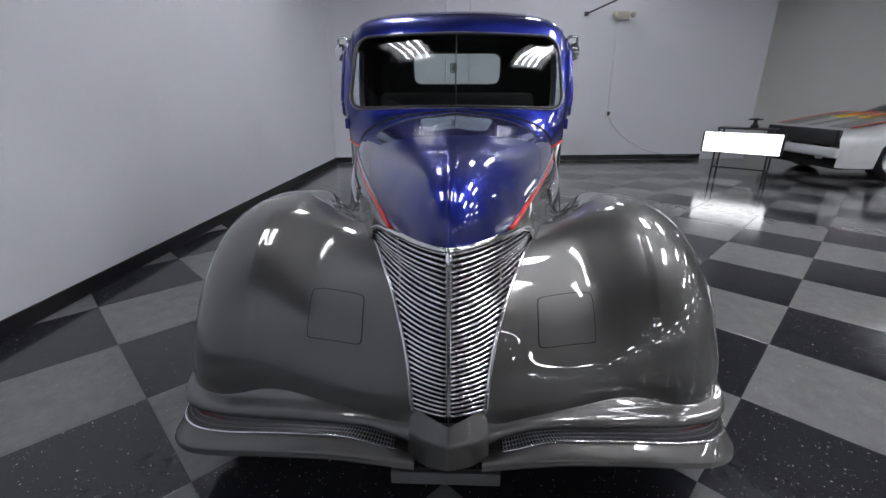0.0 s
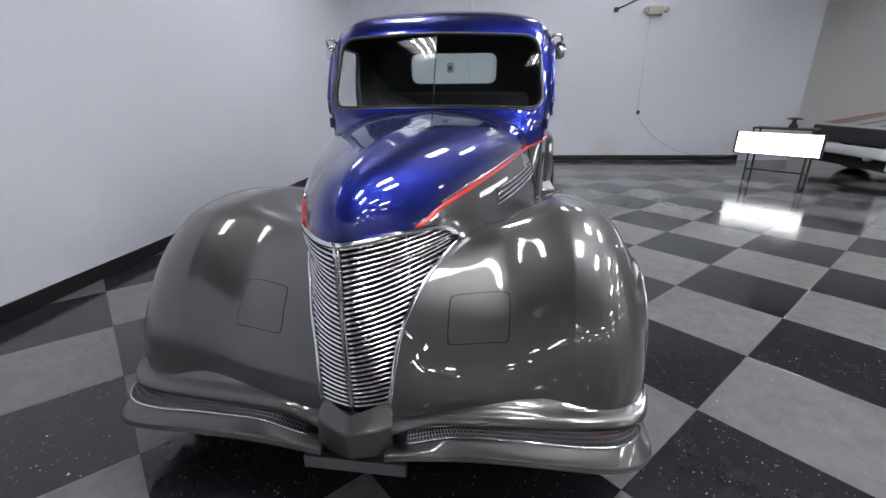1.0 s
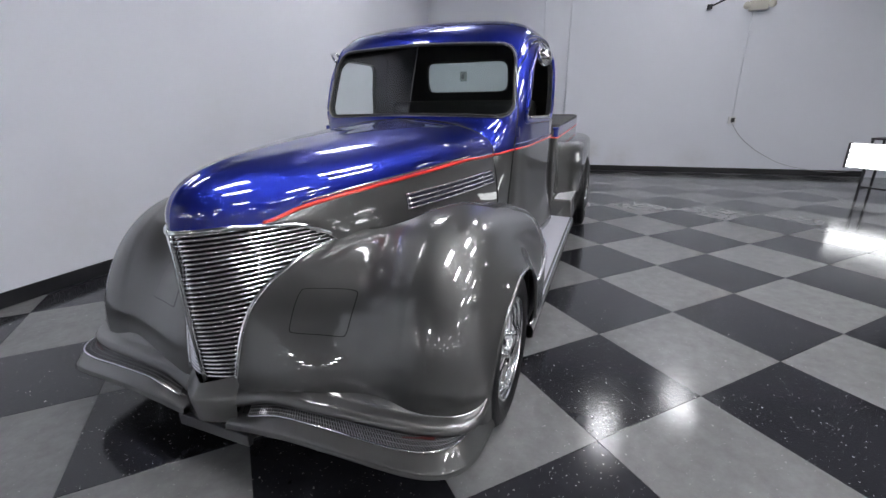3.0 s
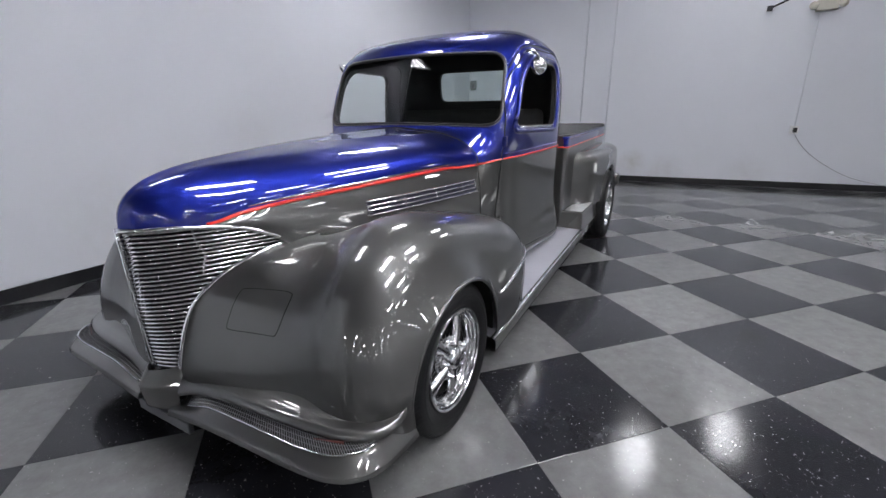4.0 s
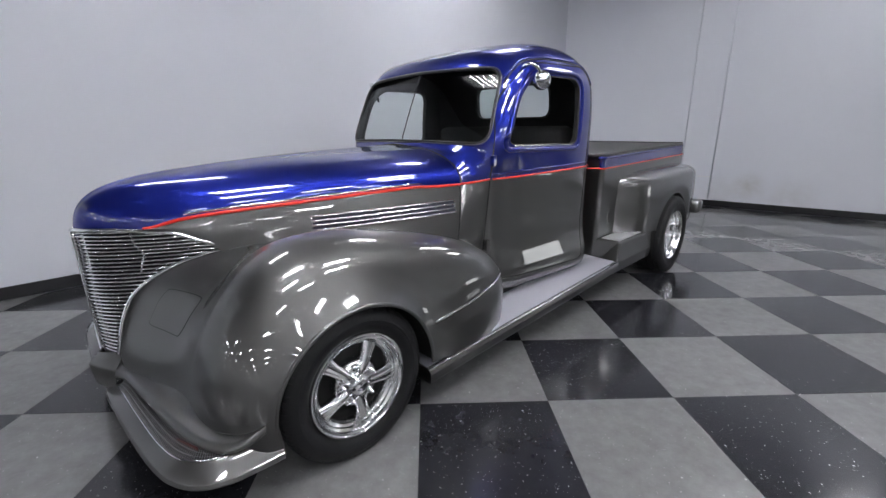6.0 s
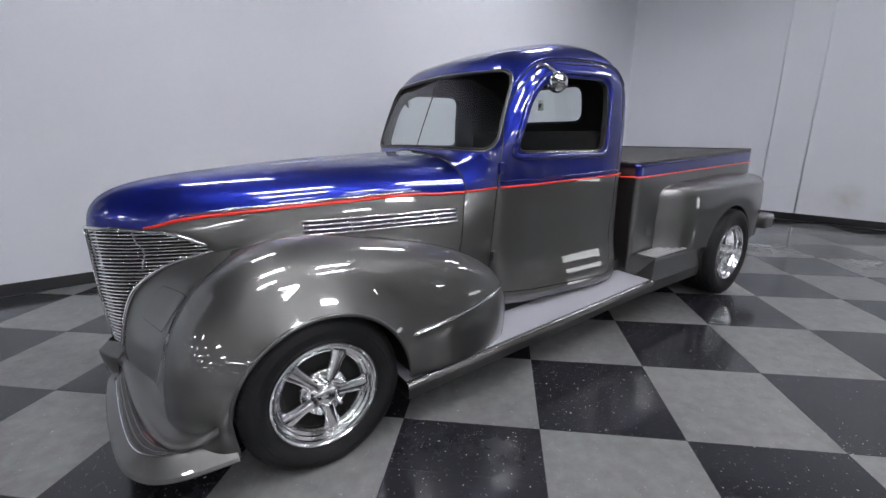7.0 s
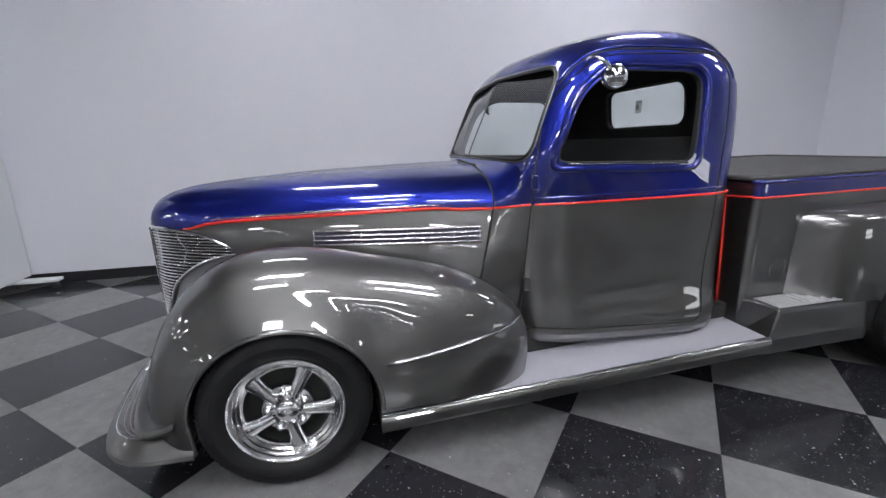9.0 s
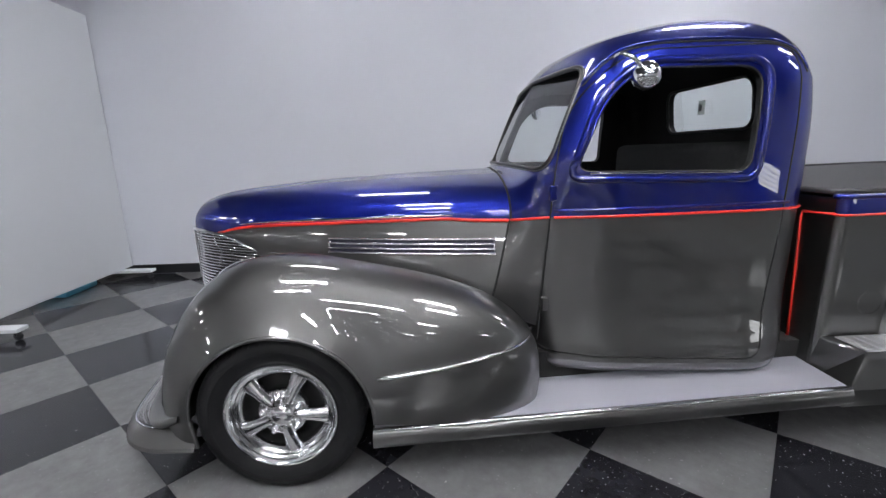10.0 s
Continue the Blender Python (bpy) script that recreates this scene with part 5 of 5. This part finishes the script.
tagged(tube("power_cord", [cord(u) for u in np.linspace(0, 1, 40)], 0.0045, material("grey_cord_rubber", (0.25, 0.25, 0.27), 0.5), None, 6), "thin grey power cord drooping from outlet to lamp bank", "cord")

# ---- rolling partition ----
def partition(x0, x1, y):
    ob = thing("rolling_partition", (0, 0, 0), "tall white partition panel on a caster base", "partition", "rolling partitions")
    part("panel", box_bm(x0, x1, y - 0.05, y, 0.10, 2.62, 0.004), PANEL, ob)
    for x in (x0 + 0.16, x0 + 1.72):
        foot = part("foot_beam", box_bm(x - 0.05, x + 0.05, y - 0.40, y + 0.31, 0.070, 0.0985, 0.004), PANEL, ob)
        for yy in (y - 0.36, y + 0.27):
            lathe("caster_wheel", [(-0.013, 0.0), (-0.013, 0.026), (-0.008, 0.030), (0.008, 0.030), (0.013, 0.026), (0.013, 0.0)], 20, STEEL, foot, centre=(x, yy, 0.030))
            part("caster_fork", box_bm(x - 0.019, x + 0.019, yy - 0.014, yy + 0.014, 0.036, 0.070, 0.003), ALU, foot)
    return ob
partition(-2.42, -0.02, -1.02)
box_ = thing("storage_box", (0, 0, 0), "flat light-blue plastic box on the floor", "box")
part("body", box_bm(-2.05, -1.65, -1.45, -1.15, 0.004, 0.10, 0.01), material("blue_plastic", (0.10, 0.42, 0.60), 0.5, 0, 0, 20, 0.1), box_)

# ---- parked white car ----
def coupe(at, yaw):
    ob = thing("parked_car", (0, 0, 0), "white muscle car with grey, silver and flame-coloured hood stripes", "car")
    WHITE = flake_paint("white_car_paint", (0.62, 0.64, 0.66), 0.1, 0.35)
    L = 4.7
    hw = smooth_curve([0, 0.06, 0.25, 0.9, 2.4, 4.0, 4.6, 4.7], [0.80, 0.88, 0.92, 0.93, 0.93, 0.93, 0.88, 0.82])
    top = smooth_curve([0, 0.05, 0.3, 1.5, 2.6, 4.4, 4.7], [0.74, 0.775, 0.83, 1.0, 1.0, 0.97, 0.86])
    def shell(u, v):
        y = L * u
        w, t = hw(y), top(y)
        a = lerp(0, math.pi, v)
        n = 2 / 5.5
        x = w * math.copysign(abs(math.cos(a)) ** n, math.cos(a))
        z = 0.20 + (t - 0.20) * abs(math.sin(a)) ** n
        for cy in (0.85, 3.6):
            d = abs(y - cy)
            if d < 0.36 and abs(x) > 0.8:
                z = max(z, 0.33 + math.sqrt(0.36 ** 2 - d * d))
        return (x, y, z)
    body = surface("body", shell, 96, 40, WHITE, ob, "glossy white body")
    m = material("grey_stripe", (0.16, 0.16, 0.17), 0.3, 0.3, 1.0)
    for x0, x1 in ((-0.76, -0.34), (-0.07, 0.07), (0.34, 0.76)):
        surface("hood_stripe", lambda u, v: (lerp(x0, x1, v), lerp(0.10, 1.5, u), top(lerp(0.10, 1.5, u)) + 0.006 - 0.010 * abs(lerp(x0, x1, v)) ** 2), 12, 6, m, body, "dark grey hood stripe")
    flames = [material("flame_" + n, c, 0.3, 0, 1.0, 6.0, 0.3) for n, c in (("yellow", (0.80, 0.52, 0.04)), ("orange", (0.75, 0.20, 0.02)), ("red", (0.45, 0.03, 0.02)))]
    for sx in (-1, 1):
        for k, m in enumerate(flames):
            y0, y1 = 0.72 + 0.22 * k, 0.96 + 0.26 * k
            surface("flame_band", lambda u, v: (sx * (lerp(0.08, 0.33, v) + 0.02 * math.sin(9 * u + 5 * v)), lerp(y0, y1, u) + 0.07 * math.cos(9 * v), top(lerp(y0, y1, u)) + 0.009 + 0.002 * k), 10, 8, m, body, "flame-coloured band across the hood")
        tube("red_edge", [(sx * 0.77, y, top(y) + 0.0) for y in np.linspace(0.12, 1.5, 12)], 0.008, RED, body, 5)
    bm = box_bm(-0.76, 0.76, -0.045, 0.03, 0.52, 0.765, 0.02)
    part("car_grille", bm, BLACK, ob, "black recessed grille")
    part("car_bumper", box_bm(-0.82, 0.82, -0.07, 0.03, 0.34, 0.50, 0.03), WHITE, ob, "white painted front bumper", True)
    for sx in (-1, 1):
        lathe("turn_lamp", [(-0.06, 0.0), (-0.06, 0.055), (0.0, 0.06)], 16, HOUSING, ob, axis="y", centre=(sx * 0.5, 0.0, 0.36))
        for y in (0.85, 3.6):
            t = thing("car_wheel")
            t.parent = ob
            lathe("car_tyre", [(sx * -0.2, 0.22), (sx * -0.2, 0.31), (sx * -0.18, 0.335), (sx * -0.02, 0.335), (0, 0.31), (sx * 0.0, 0.23)], 36, RUBBER, t, centre=(sx * 0.90, y, 0.335))
            lathe("car_rim", [(sx * -0.01, 0.232), (sx * 0.002, 0.225), (sx * -0.03, 0.20), (sx * -0.06, 0.18), (sx * -0.03, 0.05), (sx * -0.025, 0.0)], 36, ALU, t, centre=(sx * 0.90, y, 0.335))
    # glasshouse
    def house(u, v):
        y = lerp(1.45, 3.9, u)
        h = smooth_curve([1.45, 1.9, 2.3, 2.9, 3.5, 3.9], [0.985, 1.2, 1.33, 1.34, 1.2, 0.99])(y)
        a = math.pi * v
        n = 2 / 3.5
        return (0.70 * math.copysign(abs(math.cos(a)) ** n, math.cos(a)) * lerp(1.15, 0.95, (h - 0.9) / 0.45), y, 0.90 + (h - 0.90) * abs(math.sin(a)) ** n)
    surface("glasshouse", house, 30, 24, material("car_glass_dark", (0.05, 0.07, 0.07), 0.05, 0, 0.5), ob, "dark glazed cabin")
    part("car_underside", box_bm(-0.75, 0.75, 0.1, 4.6, 0.16, 0.35), SHADOW_BLACK, ob)
    ob.matrix_basis = Matrix.Translation(at) @ Matrix.Rotation(yaw, 4, "Z")
    return ob
coupe((5.85, 7.75, 0), radians(-88))

# ---- floor: sub-floor and checker tiles turned against the walls ----
tagged(part("floor", box_bm(WX - 0.2, EAST + 0.2, SOUTH - 0.2, FAR + 0.2, -0.2, -0.004), material("tile_joint", (0.03, 0.03, 0.03), 0.6)), "black and grey checkered vinyl tile floor", "floor", "", "structure")
floor_ob = bpy.data.objects["floor"]
S = 0.6096
ANG = radians(47.1)
GX, GY = 1.665, 2.021
e1, e2 = Vector((math.cos(ANG), math.sin(ANG), 0)), Vector((-math.sin(ANG), math.cos(ANG), 0))
tile_mesh = {}
for key, mat in (("light", TILE_LIGHT), ("dark", TILE_DARK)):
    bm = bmesh.new()
    h, b = S / 2 - 0.0006, 0.0016
    lo = [bm.verts.new((x * h, y * h, -0.004)) for x, y in ((-1, -1), (1, -1), (1, 1), (-1, 1))]
    mid = [bm.verts.new((x * h, y * h, -0.0006)) for x, y in ((-1, -1), (1, -1), (1, 1), (-1, 1))]
    hi = [bm.verts.new((x * (h - b), y * (h - b), 0)) for x, y in ((-1, -1), (1, -1), (1, 1), (-1, 1))]
    for a, c in ((lo, mid), (mid, hi)):
        for i in range(4):
            bm.faces.new((a[i], a[(i + 1) % 4], c[(i + 1) % 4], c[i]))
    bm.faces.new(hi)
    me = bpy.data.meshes.new("floor_tile_" + key)
    bm.to_mesh(me)
    bm.free()
    me.materials.append(mat)
    tile_mesh[key] = me
rest = {"light": ([], []), "dark": ([], [])}
rotz = Matrix.Rotation(ANG, 4, "Z")
near = []
for i in range(-62, 63):
    for j in range(-62, 63):
        c = Vector((GX, GY, 0)) + e1 * S * (i + 0.5) + e2 * S * (j + 0.5)
        if not (WX - 0.5 < c.x < EAST + 0.4 and SOUTH - 0.4 < c.y < FAR + 0.4):
            continue
        near.append((math.hypot(c.x - 0.8, (c.y - 3.0) * 0.8), i, j, c))
near.sort(key=lambda q: q[0])
for n, (_, i, j, c) in enumerate(near):
    key = "light" if (i + j) % 2 == 0 else "dark"
    if n < 300:
        ob = bpy.data.objects.new("tile", tile_mesh[key])
        scene.collection.objects.link(ob)
        ob.parent = floor_ob
        ob.matrix_basis = Matrix.Translation(c) @ rotz
    else:
        v, f = rest[key]
        h = S / 2 - 0.0008
        k = len(v)
        v += [tuple(c + e1 * a * h + e2 * b * h) for a, b in ((-1, -1), (1, -1), (1, 1), (-1, 1))]
        f.append((k, k + 1, k + 2, k + 3))
for key, mat in (("light", TILE_LIGHT), ("dark", TILE_DARK)):
    ob = put_mesh("far_tiles", rest[key][0], rest[key][1], mat, floor_ob, False)
    tagged(ob, "", "", "", "stuff")
